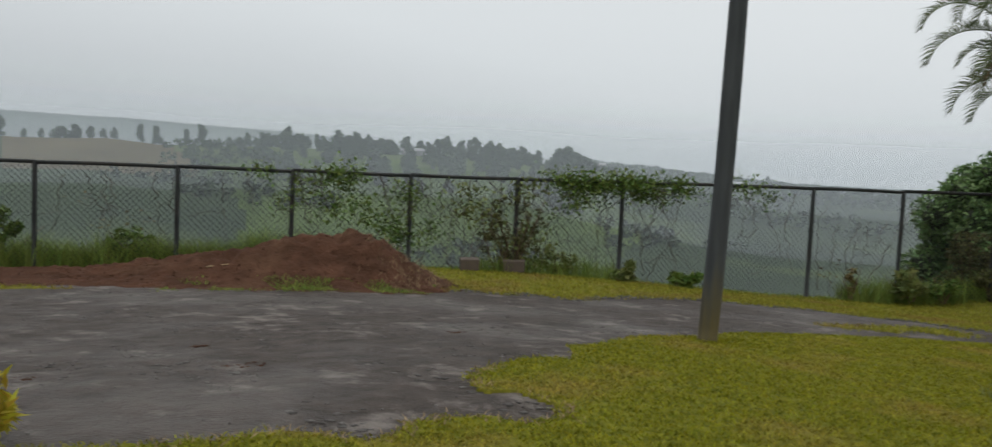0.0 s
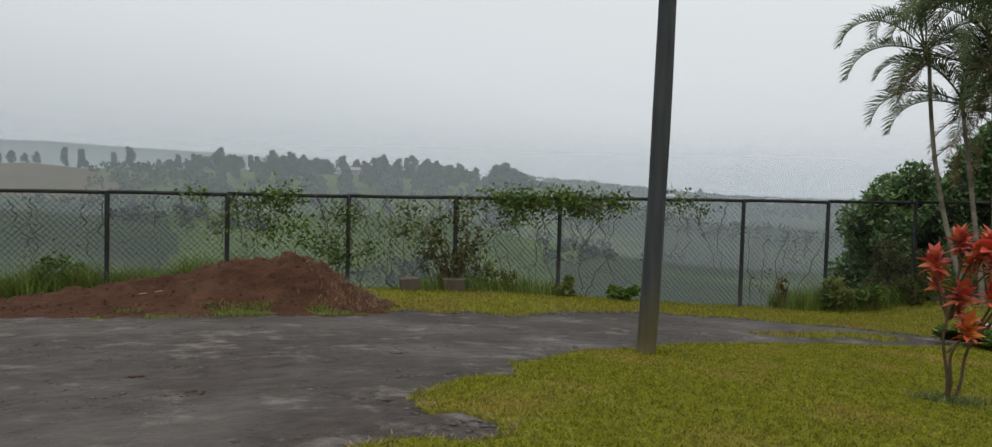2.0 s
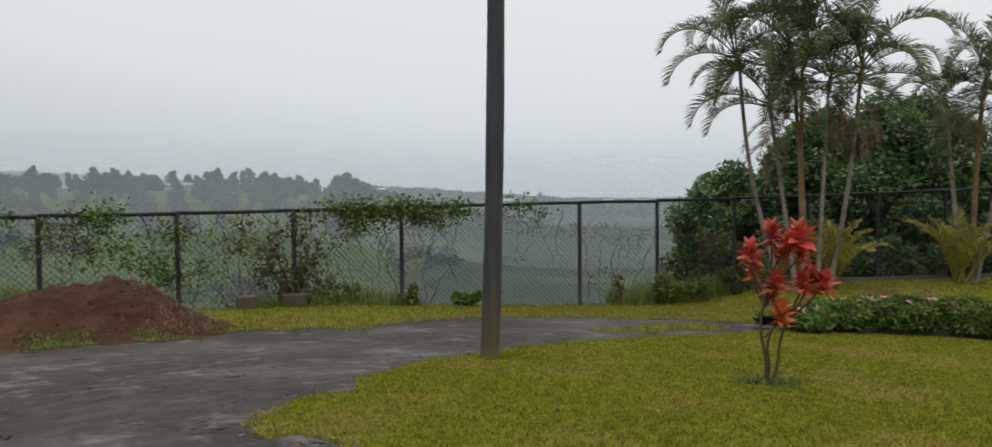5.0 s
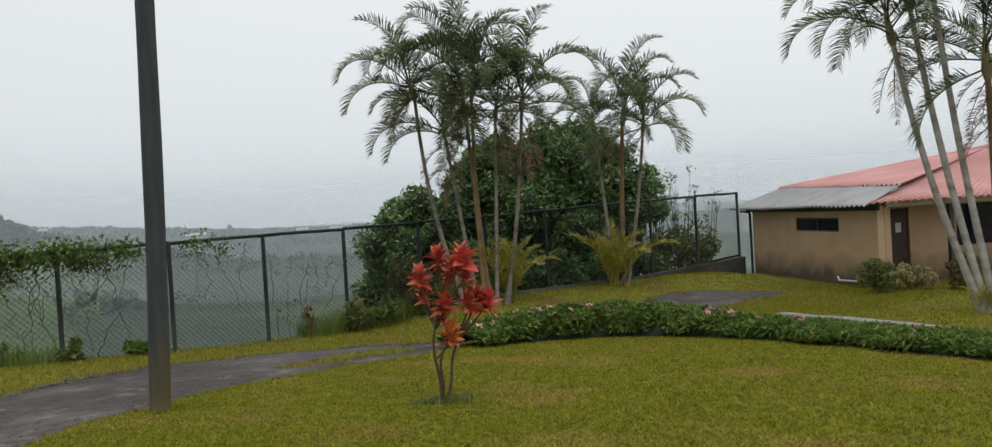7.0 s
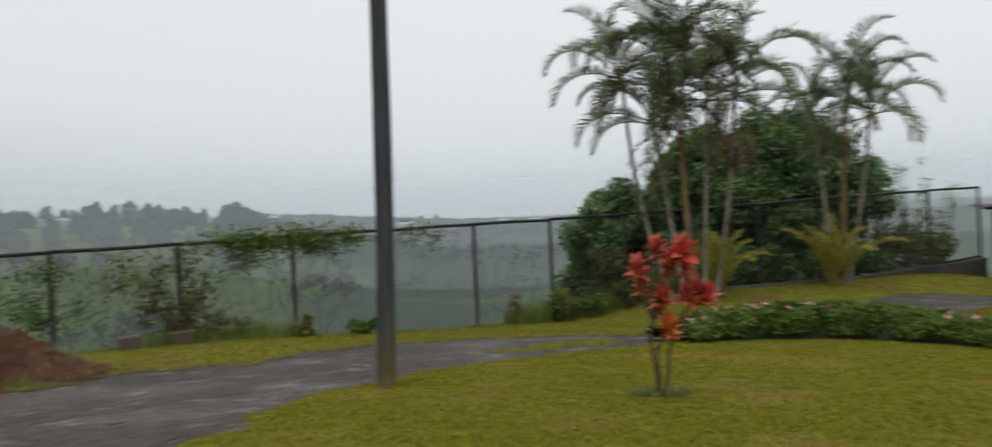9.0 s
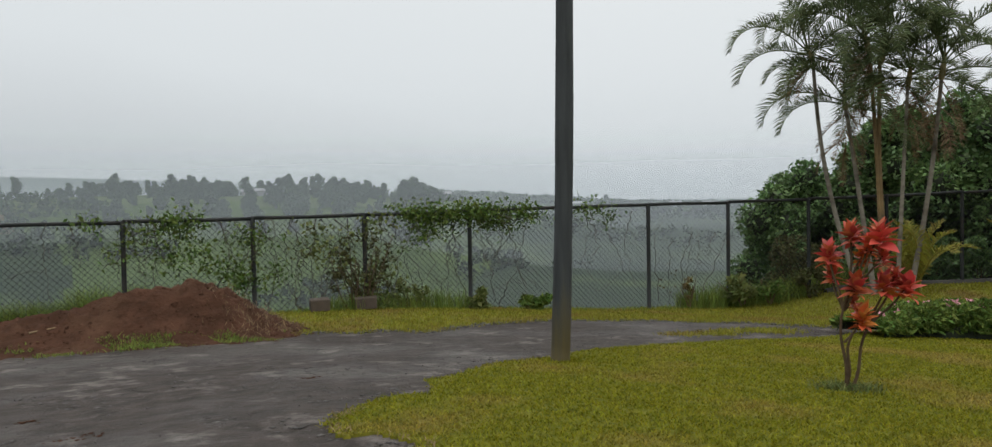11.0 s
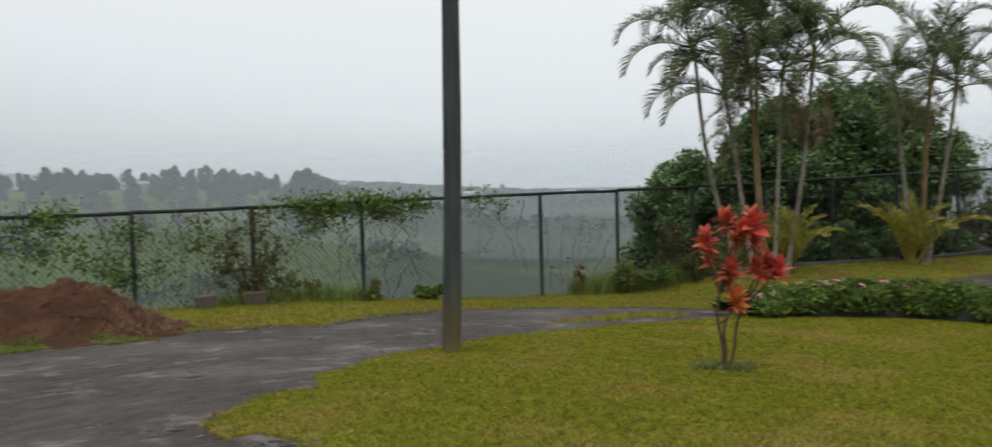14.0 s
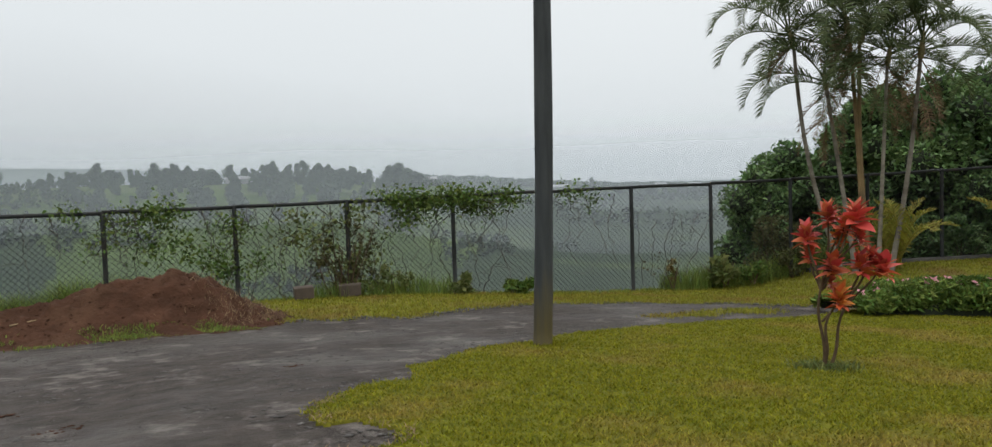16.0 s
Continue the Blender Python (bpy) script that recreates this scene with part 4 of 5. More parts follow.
# ---- palms ----
def frond_mesh(name, length, rise, droop, mat, seed, pairs=44, leaflet=0.46, ragged=0.0):
    """A feather frond: an arching midrib along x with two rows of hanging leaflets."""
    rng = np.random.default_rng(seed)
    s = np.linspace(0, 1, 16)
    ang = np.radians(rise) - np.radians(droop) * s ** 1.9
    seg = length / 15
    x = np.concatenate([[0], np.cumsum(np.cos(ang[:-1]) * seg)])
    z = np.concatenate([[0], np.cumsum(np.sin(ang[:-1]) * seg)])
    rib = np.column_stack([x, 0.04 * np.sin(3 * s), z])
    items = [tube_np(rib, np.linspace(0.02, 0.004, 16), 4, False)]
    v, f = [], []
    for k in range(pairs):
        u = 0.16 + 0.84 * (k + 0.5) / pairs
        c = np.array([np.interp(u, s, rib[:, 0]), np.interp(u, s, rib[:, 1]), np.interp(u, s, rib[:, 2])])
        th = np.interp(u, s, ang)
        tan, nor = np.array([math.cos(th), 0, math.sin(th)]), np.array([-math.sin(th), 0, math.cos(th)])
        ll = leaflet * (math.sin(math.pi * (0.12 + 0.83 * u) ** 0.9) * 0.85 + 0.18)
        for sgn in (-1, 1):
            if rng.random() < ragged:
                continue
            d = tan * rng.uniform(0.5, 0.8) + np.array([0, sgn * 0.62, 0]) + nor * rng.uniform(0.3, 0.75)
            d /= np.linalg.norm(d)
            l_ = ll * rng.uniform(0.8, 1.1)
            mid = c + d * l_ * 0.5
            tip = c + d * l_ * 0.92 + np.array([0, 0, -0.22 * l_ * rng.uniform(0.4, 1.7)])
            wd = tan * 0.014
            o = len(v)
            v += [c - wd * 0.5, c + wd * 0.5, mid + wd, mid - wd, tip + wd * 0.15, tip - wd * 0.15]
            f += [(o, o + 1, o + 2, o + 3), (o + 3, o + 2, o + 4, o + 5)]
    items.append((np.array(v), np.array(f)))
    return mesh_np(name, *join_np(items), mat)


FRONDS = {}
for key, mat, rises in (("green", M_FROND, ((80, 95), (66, 128), (56, 135), (46, 132), (36, 128), (22, 118), (4, 100), (-14, 80))), ("yellow", M_FROND_Y, ((85, 45), (74, 72), (60, 88))), ("dry", M_FROND_B, ((-35, 60), (-60, 28)))):
    FRONDS[key] = [frond_mesh("frond", {"green": 2.1, "yellow": 1.35, "dry": 1.5}[key], r_, d_, mat, 11 * n + len(key), 54 if key == "green" else 34, 0.56 if key == "green" else 0.34, 0.0 if key != "dry" else 0.35) for n, (r_, d_) in enumerate(rises)]


def palm(base, top, crown, seed, fronds=10, size=1.0, bark=None, dry=2, bend=0.0, radius=0.064, label="slender ringed palm with arching feather fronds"):
    """A palm from its foot to its crown: ringed trunk, smooth sheath, arching fronds."""
    rng = np.random.default_rng(seed)
    base, top, crown = np.array((*base, 0.0), float), np.array(top, float), np.array(crown, float)
    base[2] = float(yard(base[0], base[1])) - 0.03
    ob = thing("palm_tree", base, label, "palm", "garden palms")
    s = np.linspace(0, 1, 60)
    pts = (top - base) * s[:, None] + np.array([bend, -bend * 0.5, 0]) * np.sin(np.pi * s)[:, None]
    ringed = 0.86 * radius * (1.12 - 0.35 * s + 0.35 * np.exp(-s * 14)) * (1 + 0.035 * (np.arange(60) % 2))
    v, f = tube_np(pts, ringed, 10)
    under("trunk", mesh_np("trunk", v, f, bark or M_TRUNK, True), ob)
    sp = np.linspace(0, 1, 8)
    v, f = tube_np((top - base) + (crown - top) * sp[:, None], radius * np.array([0.8, 1.15, 1.2, 1.05, 0.9, 0.75, 0.6, 0.4]), 9)
    under("sheath", mesh_np("sheath", v, f, M_SHEATH, True), ob, "yellow-brown leaf sheath")
    fronds += 4
    for k in range(fronds):
        m = FRONDS["green"][min(len(FRONDS["green"]) - 1, int(len(FRONDS["green"]) * (k + 0.3) / fronds))]
        fr = under("frond", m, ob)
        az_ = k * 137.5 + rng.uniform(-25, 25) + seed * 50
        sc = size * rng.uniform(0.85, 1.12)
        fr.matrix_local = Matrix.Translation((crown - base) - (crown - top) * 0.8 * k / fronds) @ pose(0, 0, 0, 0, 0, az_) @ pose(0, 0, 0, rng.uniform(-18, 18), rng.uniform(-8, 8), 0) @ Matrix.Diagonal((sc, sc, sc, 1))
    for k in range(3 * dry):
        fr = under("dry_frond", FRONDS["dry"][k % 2], ob, "dead brown frond hanging down")
        fr.matrix_local = Matrix.Translation(top - base + np.array([0, 0, 0.15 - 0.12 * k])) @ pose(0, 0, 0, 0, 0, rng.uniform(0, 360)) @ Matrix.Diagonal((0.7 * size, 0.7 * size, 0.7 * size, 1))
    return ob


# clump beside the fence
palm((10.72, 16.05), (9.94, 16.54, 5.2), (9.86, 16.6, 5.45), 1, 7, 1.0, M_TRUNK, 1, -0.17, 0.056)
palm((10.95, 15.9), (10.5, 16.2, 4.1), (10.45, 16.23, 4.45), 2, 9, 0.95, M_TRUNK, 3, 0.0, 0.058)
palm((11.08, 15.82), (10.88, 15.94, 5.2), (10.76, 16.02, 5.9), 3, 10, 1.05, M_TRUNK_Y, 2, 0.03, 0.056)
palm((11.2, 15.75), (11.05, 15.85, 5.0), (11.17, 15.74, 5.5), 4, 10, 1.0, M_TRUNK_Y, 2, -0.08, 0.056)
palm((11.3, 15.65), (11.46, 15.53, 4.5), (11.52, 15.49, 5.0), 12, 9, 0.9, M_TRUNK, 3, 0.0, 0.05)
palm((11.48, 15.5), (11.95, 15.16, 4.6), (12.0, 15.12, 5.15), 5, 9, 0.98, M_TRUNK, 3, 0.06, 0.058)
# second clump nearer the gate
palm((15.5, 16.15), (15.28, 16.38, 4.3), (15.25, 16.4, 4.7), 6, 8, 0.75, M_TRUNK, 2, 0.02, 0.055)
palm((15.68, 16.0), (15.81, 15.87, 4.4), (15.89, 15.79, 5.1), 7, 9, 0.98, M_TRUNK_Y, 2, -0.02, 0.07)
palm((15.75, 15.92), (16.18, 15.49, 4.2), (16.21, 15.46, 4.65), 8, 8, 0.98, M_TRUNK, 1, 0.04, 0.055)
# four leaning stems by the house
palm((15.82, 7.08), (15.27, 8.17, 5.0), (15.22, 8.27, 5.65), 9, 9, 1.0, M_TRUNK_P, 2, -0.12, 0.07)
palm((15.88, 7.02), (15.42, 7.9, 5.6), (15.38, 7.98, 6.35), 10, 8, 1.0, M_TRUNK_P, 0, -0.08, 0.07)
palm((15.95, 6.9), (15.58, 7.55, 5.7), (15.55, 7.62, 6.45), 11, 8, 1.0, M_TRUNK_P, 0, -0.06, 0.07)
palm((15.9, 6.8), (15.93, 6.85, 4.2), (15.93, 6.88, 4.95), 13, 9, 0.9, M_TRUNK_Y, 3, 0.02, 0.08)


def young_palm(place, n, size, seed, label):
    ob = thing("young_palm", (*place, float(yard(*map(np.array, place)))), label, "palm", "young yellow palms")
    rng = np.random.default_rng(seed)
    for k in range(n):
        fr = under("frond", FRONDS["yellow"][k % 3], ob)
        sc = size * rng.uniform(0.75, 1.15)
        fr.matrix_local = pose(rng.normal(0, 0.06), rng.normal(0, 0.06), 0, rng.uniform(-10, 10), 0, k * 137.5 + rng.uniform(-20, 20)) @ Matrix.Diagonal((sc, sc, sc, 1))


young_palm((11.75, 15.75), 12, 1.25, 1, "young yellow-green palm fronds at the palm feet")
young_palm((15.3, 16.0), 14, 1.35, 2, "young yellow-green palm fronds beside the gate palms")
young_palm((15.75, 7.0), 6, 0.5, 3, "small yellow palm shoots at the leaning stems")


# ---- broad dark tree behind the fence ----
TREE_OUTLINE = [(-4.9, -1.4), (-4.65, 0.87), (-4.07, 2.32), (-3.64, 2.9), (-2.61, 3.38), (-1.76, 4.03), (-0.23, 4.66), (1.78, 5.18), (3.45, 4.6), (4.5, 3.67), (5.12, 2.76), (4.85, 1.91), (4.46, 1.42), (4.0, -1.4)]


def broad_tree(place, n, seed, turn, lumps=270, leaf=0.165):
    """A broad tree: trunk, limbs and a crown of leafy lumps under an uneven dome."""
    rng = np.random.default_rng(seed)
    ob = thing("broadleaf_tree", place, "broad dense dark-green tree standing behind the fence", "tree")
    along_, deep = np.array([math.cos(turn), math.sin(turn), 0.0]), np.array([-math.sin(turn), math.cos(turn), 0.0])
    s = np.linspace(0, 1, 8)[:, None]
    hub = np.array([0, 0, 1.2])
    under("trunk", mesh_np("trunk", *tube_np(np.array([0, 0, -2.4]) * (1 - s) + hub * s, np.linspace(0.28, 0.2, 8), 10), M_STEM, True), ob)
    for k in range(9):
        tip = along_ * (k - 4) * 0.9 + deep * 0.9 * math.sin(2.4 * k) + np.array([0, 0, 3.9 - 0.5 * abs(k - 5)])
        v, f = tube_np(hub * (1 - s) + tip * s + np.array([0, 0, 0.35]) * np.sin(np.pi * s), np.linspace(0.13, 0.03, 8), 7)
        under("limb", mesh_np("limb", v, f, M_STEM, True), ob)
    cu, cz, rad = [], [], []
    while len(cu) < lumps:
        u, z, r = rng.uniform(-5, 5.2), rng.uniform(-1.2, 5.2), rng.uniform(0.32, 0.72)
        ring = np.linspace(0, 2 * np.pi, 9)
        if inside(TREE_OUTLINE, u + r * 0.6 * np.cos(ring), z + r * 0.6 * np.sin(ring)).all():
            cu.append(u), cz.append(z), rad.append(r)
    cu, cz, rad = np.array(cu), np.array(cz), np.array(rad)
    cd = rng.uniform(-1, 1, lumps) * 1.7 * np.sqrt(np.clip(1 - (cu / 5.6) ** 2, 0.05, 1)) * np.clip(1.15 - cz / 7, 0.3, 1)
    c = cu[:, None] * along_ + cd[:, None] * deep + np.column_stack([0 * cu, 0 * cu, cz])
    # added dark balls inside the lumps, coloured as shade between the leaves
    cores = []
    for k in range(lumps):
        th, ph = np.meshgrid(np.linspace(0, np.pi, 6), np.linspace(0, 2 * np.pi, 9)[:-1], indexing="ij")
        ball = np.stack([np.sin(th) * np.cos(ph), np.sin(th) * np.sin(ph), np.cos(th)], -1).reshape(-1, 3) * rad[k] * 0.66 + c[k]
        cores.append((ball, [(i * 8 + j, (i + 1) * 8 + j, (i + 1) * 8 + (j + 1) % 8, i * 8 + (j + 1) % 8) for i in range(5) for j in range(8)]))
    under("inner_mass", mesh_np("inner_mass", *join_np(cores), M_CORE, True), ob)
    k = rng.choice(lumps, n, p=rad ** 2 / (rad ** 2).sum())
    d = rng.normal(size=(n, 3))
    d /= np.linalg.norm(d, axis=1, keepdims=True)
    tuft = 1 + 0.16 * wob(d[:, 0] * 3 + k, d[:, 1] * 3 + d[:, 2] * 4, 1.6)
    p = c[k] + d * (rad[k] * tuft * rng.uniform(0.74, 1.06, n))[:, None]
    under("crown", mesh_np("crown", *leaves_np(p, leaf, d * 0.7, 0.15, 0.45, rng), M_LEAF_D), ob)
    return ob


broad_tree((15.8, 21.2, 0.0), 125000, 5, math.atan2(-0.597, 0.802))
for k, (bx, by, bs) in enumerate(((12.2, 18.0, 0.8), (13.6, 17.9, 0.9), (15.0, 17.7, 0.85), (16.6, 17.5, 0.8), (17.8, 17.5, 0.7))):
    bush("understorey_bush", (bx, by, -0.3), (1.0, 0.5, bs), 1700, M_LEAF_D, "dark green bush below the broad tree", leaf=0.17, seed=120 + k, group="understorey bushes")
bush("fence_shrub", (10.8, 18.7, -0.3), (1.1, 0.8, 0.95), 2800, M_OLIVE, "olive-brown shrub against the broad tree", leaf=0.12, seed=21)
bush("fence_shrub", (10.1, 16.85, 0.0), (0.45, 0.3, 0.4), 700, M_OLIVE, "dry brown shrub growing through the fence", leaf=0.09, seed=22)
bush("leafy_plant", (8.3, 16.55, 0.06), (0.45, 0.3, 0.3), 420, M_SHRUB, "pale broad-leaved plant at the fence foot", "plant", 0.19, 8, seed=23)
bush("leafy_plant", (9.0, 16.7, 0.05), (0.4, 0.25, 0.25), 500, M_VINE, "green weeds tangled at the fence foot", "plant", 0.1, 8, seed=24)
bush("leafy_plant", (7.1, 16.6, 0.05), (0.16, 0.12, 0.36), 110, M_BROWN_LEAF, "sparse yellowing plant beside a fence post", "plant", 0.1, 6, seed=25)
bush("leafy_plant", (2.45, 15.8, 0.1), (0.25, 0.2, 0.3), 300, M_SHRUB, "small yellow-green plant at the fence foot", "plant", 0.19, 8, seed=26)
bush("leafy_plant", (3.65, 15.95, 0.1), (0.36, 0.22, 0.23), 420, M_HEDGE, "small dark-green bush at the fence foot", "plant", 0.15, 8, seed=27)

# beyond the gate: thicket and bare stems
bush("thicket", (20.6, 18.3, -0.4), (1.5, 0.9, 1.05), 5200, M_SHRUB, "dense thicket of thin green-brown stems behind the fence", "bush", 0.12, 26, 24, seed=31)
for k, (bx, by, bh) in enumerate(((18.6, 17.8, 2.8), (19.3, 18.3, 3.3), (20.0, 18.0, 3.2), (21.0, 18.6, 3.5), (21.6, 18.2, 2.8))):
    ob = thing("bare_shrub", (bx, by, -0.6), "tall bare-stemmed shrub with sparse leaves behind the fence", "shrub", "bare shrubs")
    r2 = np.random.default_rng(40 + k)
    items, pts = [], []
    for m_ in range(9):
        a, tip = r2.uniform(0, 6.3), r2.uniform(0.6, 1.05) * bh
        s = np.linspace(0, 1, 8)[:, None]
        end = np.array([math.cos(a) * 0.5, math.sin(a) * 0.4, tip + 0.4])
        line = end * s + 0.06 * np.sin(5 * s + m_)
        items.append(tube_np(line, np.linspace(0.016, 0.006, 8), 5))
        pts += [line[-1] + r2.normal(0, 0.08, 3) for _ in range(14)] + [line[5] + r2.normal(0, 0.1, 3) for _ in range(4)]
    under("stem_tangle", mesh_np("stem_tangle", *join_np(items), M_VINE_STEM), ob, kind="stuff")
    under("foliage", mesh_np("foliage", *leaves_np(np.array(pts), 0.11, None, 0.2, rng=r2), M_LEAF_D), ob)


# ---- climbers on the fence ----
def along(i, z, off=0.0):
    x, y = P7 + (i - 7) * STEP
    return np.array([x + 0.155 * off, y - 0.98 * off, z])


def climber(label, patches, stems, seed, mat=M_VINE, leaf=0.08):
    """A climber: wandering dry stems in the mesh and patches of leaves (post number, height, half width, half height, leaves)."""
    rng = np.random.default_rng(seed)
    ob = thing("climbing_vine", tuple(along(patches[0][0], 0.2)), label, "vine", "fence climbers")
    org = np.array(ob.location)
    items = []
    for i, z, di, dz in stems:
        n = 16
        w = np.cumsum(rng.normal(0, 0.05, (n, 3)), axis=0) * np.array([1, 0.4, 0.6])
        line = np.array([along(i + di * s, z + dz * s, 0.03) for s in np.linspace(0, 1, n)]) + w - org
        items.append(tube_np(line, np.linspace(0.009, 0.004, n), 4, False))
        for _ in range(2):
            k = rng.integers(2, n - 1)
            w2 = line[k] + np.cumsum(rng.normal(0, 0.05, (6, 3)) + np.array([rng.normal(0, 0.06), 0, -0.03]), axis=0)
            items.append(tube_np(np.vstack([line[k], w2]), 0.0035, 3, False))
    under("stem_tangle", mesh_np("stem_tangle", *join_np(items), M_VINE_STEM), ob, kind="stuff")
    for i, z, hw, hh_, n in patches:
        n = int(n * 1.45)
        sub = max(4, n // 45)
        cs = np.column_stack([rng.normal(i, hw * 0.55 / 2, sub), rng.normal(z, hh_ * 0.55, sub)])
        k = rng.integers(0, sub, n)
        p = np.array([along(c[0], c[1], rng.normal(0.03, 0.06)) for c in cs[k]]) + rng.normal(0, 1, (n, 3)) * np.array([0.15, 0.06, 0.11]) - org
        under("foliage", mesh_np("foliage", *leaves_np(p, leaf, None, 0.1, 0.55, rng, 0.35), mat), ob)
    return ob


rs = np.random.default_rng(77)
hang = lambda a, b, n, top=2.05: [(rs.uniform(a, b), top, rs.normal(0, 0.12), -rs.uniform(0.5, 1.6)) for _ in range(n)]
rise_ = lambda a, b, n: [(rs.uniform(a, b), 0.15, rs.normal(0, 0.25), rs.uniform(0.9, 1.9)) for _ in range(n)]
climber("thin green creeper hanging from the top rail", [(1.7, 2.05, 0.25, 0.06, 70), (1.95, 1.55, 0.2, 0.2, 60)], hang(1.3, 2.2, 6), 51)
climber("green creeper in loose clumps over the mesh", [(2.42, 2.02, 0.32, 0.10, 330), (2.2, 1.85, 0.3, 0.12, 120), (2.45, 1.5, 0.28, 0.22, 190), (2.75, 1.3, 0.25, 0.15, 110)], hang(2.0, 2.9, 9) + rise_(2.1, 2.9, 3), 52)
climber("green creeper climbing a fence post", [(3.0, 1.75, 0.22, 0.2, 150), (3.0, 1.15, 0.22, 0.3, 260), (3.2, 1.1, 0.12, 0.2, 70)], hang(2.9, 3.5, 5) + rise_(2.8, 3.2, 4), 53)
climber("brown half-dry creeper over the mesh", [(3.55, 1.75, 0.5, 0.14, 60), (3.8, 1.3, 0.6, 0.35, 120), (4.15, 1.0, 0.6, 0.4, 170), (4.05, 1.9, 0.45, 0.12, 90)], hang(3.3, 4.3, 8) + rise_(3.5, 4.4, 12), 54, M_SHRUB, 0.1)
climber("dense green creeper bunched along the top rail", [(4.5, 2.08, 0.35, 0.13, 520), (4.85, 2.06, 0.35, 0.12, 460), (5.2, 2.06, 0.4, 0.11, 520), (5.6, 2.04, 0.3, 0.1, 300), (4.55, 1.8, 0.3, 0.15, 200), (5.3, 1.85, 0.35, 0.1, 130)], hang(4.3, 5.8, 16) + rise_(4.4, 5.6, 4), 55)
climber("thin creeper with few leaves on the top rail", [(6.35, 2.12, 0.25, 0.05, 90), (6.5, 1.95, 0.2, 0.1, 60)], hang(6.1, 7.0, 5), 56)
climber("dry bare creeper stems in the mesh", [(7.3, 0.6, 0.12, 0.2, 14)], hang(7.1, 7.9, 4, 1.5) + rise_(7.1, 7.6, 3), 57, M_BROWN_LEAF, 0.06)
climber("dry bare creeper stems hanging in the mesh", [(0.4, 1.2, 0.5, 0.3, 24)], hang(-0.5, 1.3, 7, 1.9), 58, M_BROWN_LEAF, 0.06)

# tall weeds under the fence
def weeds(i0, i1, off, h, n, mat, label, seed):
    r2 = np.random.default_rng(seed)
    i, o = r2.uniform(i0, i1, n), r2.normal(off, 0.18, n)
    p = np.array([along(a, 0, b) for a, b in zip(i, o)])
    p[:, 2] = np.minimum(yard(p[:, 0], p[:, 1]), 0.5) - 0.02
    v, f = blades_np(p, h * (0.7 + 0.5 * np.abs(wob(p[:, 0], p[:, 1], 1.8)))[:, None], 0.011, 0.8, r2)
    tagged(new("tall_grass", mesh_np("tall_grass", v, f, mat)), label, "grass", kind="stuff")


weeds(-3.5, 2.2, -0.25, 0.6, 15000, M_WILD, "tall green weeds behind the fence by the heap", 61)
weeds(3.7, 5.0, 0.0, 0.36, 1100, M_WILD, "tall green weeds at the fence foot", 62)
weeds(7.4, 10.2, 0.0, 0.5, 3600, M_WILD, "tall green and dry weeds along the fence", 63)
weeds(2.0, 7.4, 0.05, 0.10, 1500, M_WILD, "short weeds along the fence foot", 64)
bush("weed_bush", tuple(along(-0.6, 0.25, -0.3)), (0.7, 0.4, 0.5), 1500, M_VINE, "bright green weed bush behind the fence", leaf=0.1, seed=65)
bush("weed_bush", tuple(along(0.55, 0.2, -0.35)), (0.6, 0.4, 0.35), 1100, M_VINE, "bright green weed bush behind the fence", leaf=0.1, seed=66)

for k, (i, w) in enumerate(((3.6, 0.34), (4.02, 0.4))):
    bm = box(bmesh.new(), (-w / 2, -0.16, 0), (w / 2, 0.16, 0.21), 0.02)
    x, y, _ = along(i, 0, 0.22)
    ob = part("clay_planter", bm, M_POT, None)
    ob.matrix_world = pose(x, y, float(yard(np.array(x), np.array(y))) + 0.01, 2, -2, 8 - 11 * k)
    tagged(ob, "weathered brown clay block planter at the fence foot", "planter", "clay planters")
bush("planter_shrub", tuple(along(4.0, 0.25, 0.05)), (0.85, 0.2, 0.85), 1000, M_OLIVE, "thin olive shrub growing behind the planters", leaf=0.085, lumps=70, stems=26, seed=67)
bush("weed_bush", tuple(along(4.42, 0.25, 0.0)), (0.5, 0.2, 0.3), 620, M_SHRUB, "yellow-green weeds tangled at the fence foot", leaf=0.09, stems=12, seed=68)

# yellow plant by the near edge of the drive
yp = thing("yellow_plant", (-2.36, 3.78, float(yard(-2.36, 3.78))), "bright yellow-green leafy plant at the lawn edge", "plant")
p, d = lumpy_points((0, 0, 0.17), (0.16, 0.16, 0.2), 300, 9, np.random.default_rng(9), 0.45, 0.0)
under("foliage", mesh_np("foliage", *leaves_np(p, 0.12, d + np.array([0, 0, 0.7]), 0.0, 0.26), M_YELLOW), yp)
items = [tube_np([(0, 0, -0.03), (0.05 * math.cos(k), 0.05 * math.sin(k), 0.14), (0.11 * math.cos(k), 0.11 * math.sin(k), 0.3)], [0.008, 0.006, 0.003], 5) for k in range(7)]
under("stem_tangle", mesh_np("stem_tangle", *join_np(items), M_STEM), yp, kind="stuff")

# ---- house ----
WA, WB = np.array([22.5, 17.0]), np.array([19.7, 11.2])
U = (WB - WA) / np.linalg.norm(WB - WA)
W_ = np.array([0.9, -0.434])
W_ /= np.linalg.norm(W_)
WLEN = float(np.linalg.norm(WB - WA))
house = thing("house", (*WA, -0.15), "low peach-painted house with corrugated red and grey roof", "house")
HM = Matrix(((U[0], W_[0], 0, 0), (U[1], W_[1], 0, 0), (0, 0, 1, 0), (0, 0, 0, 1)))


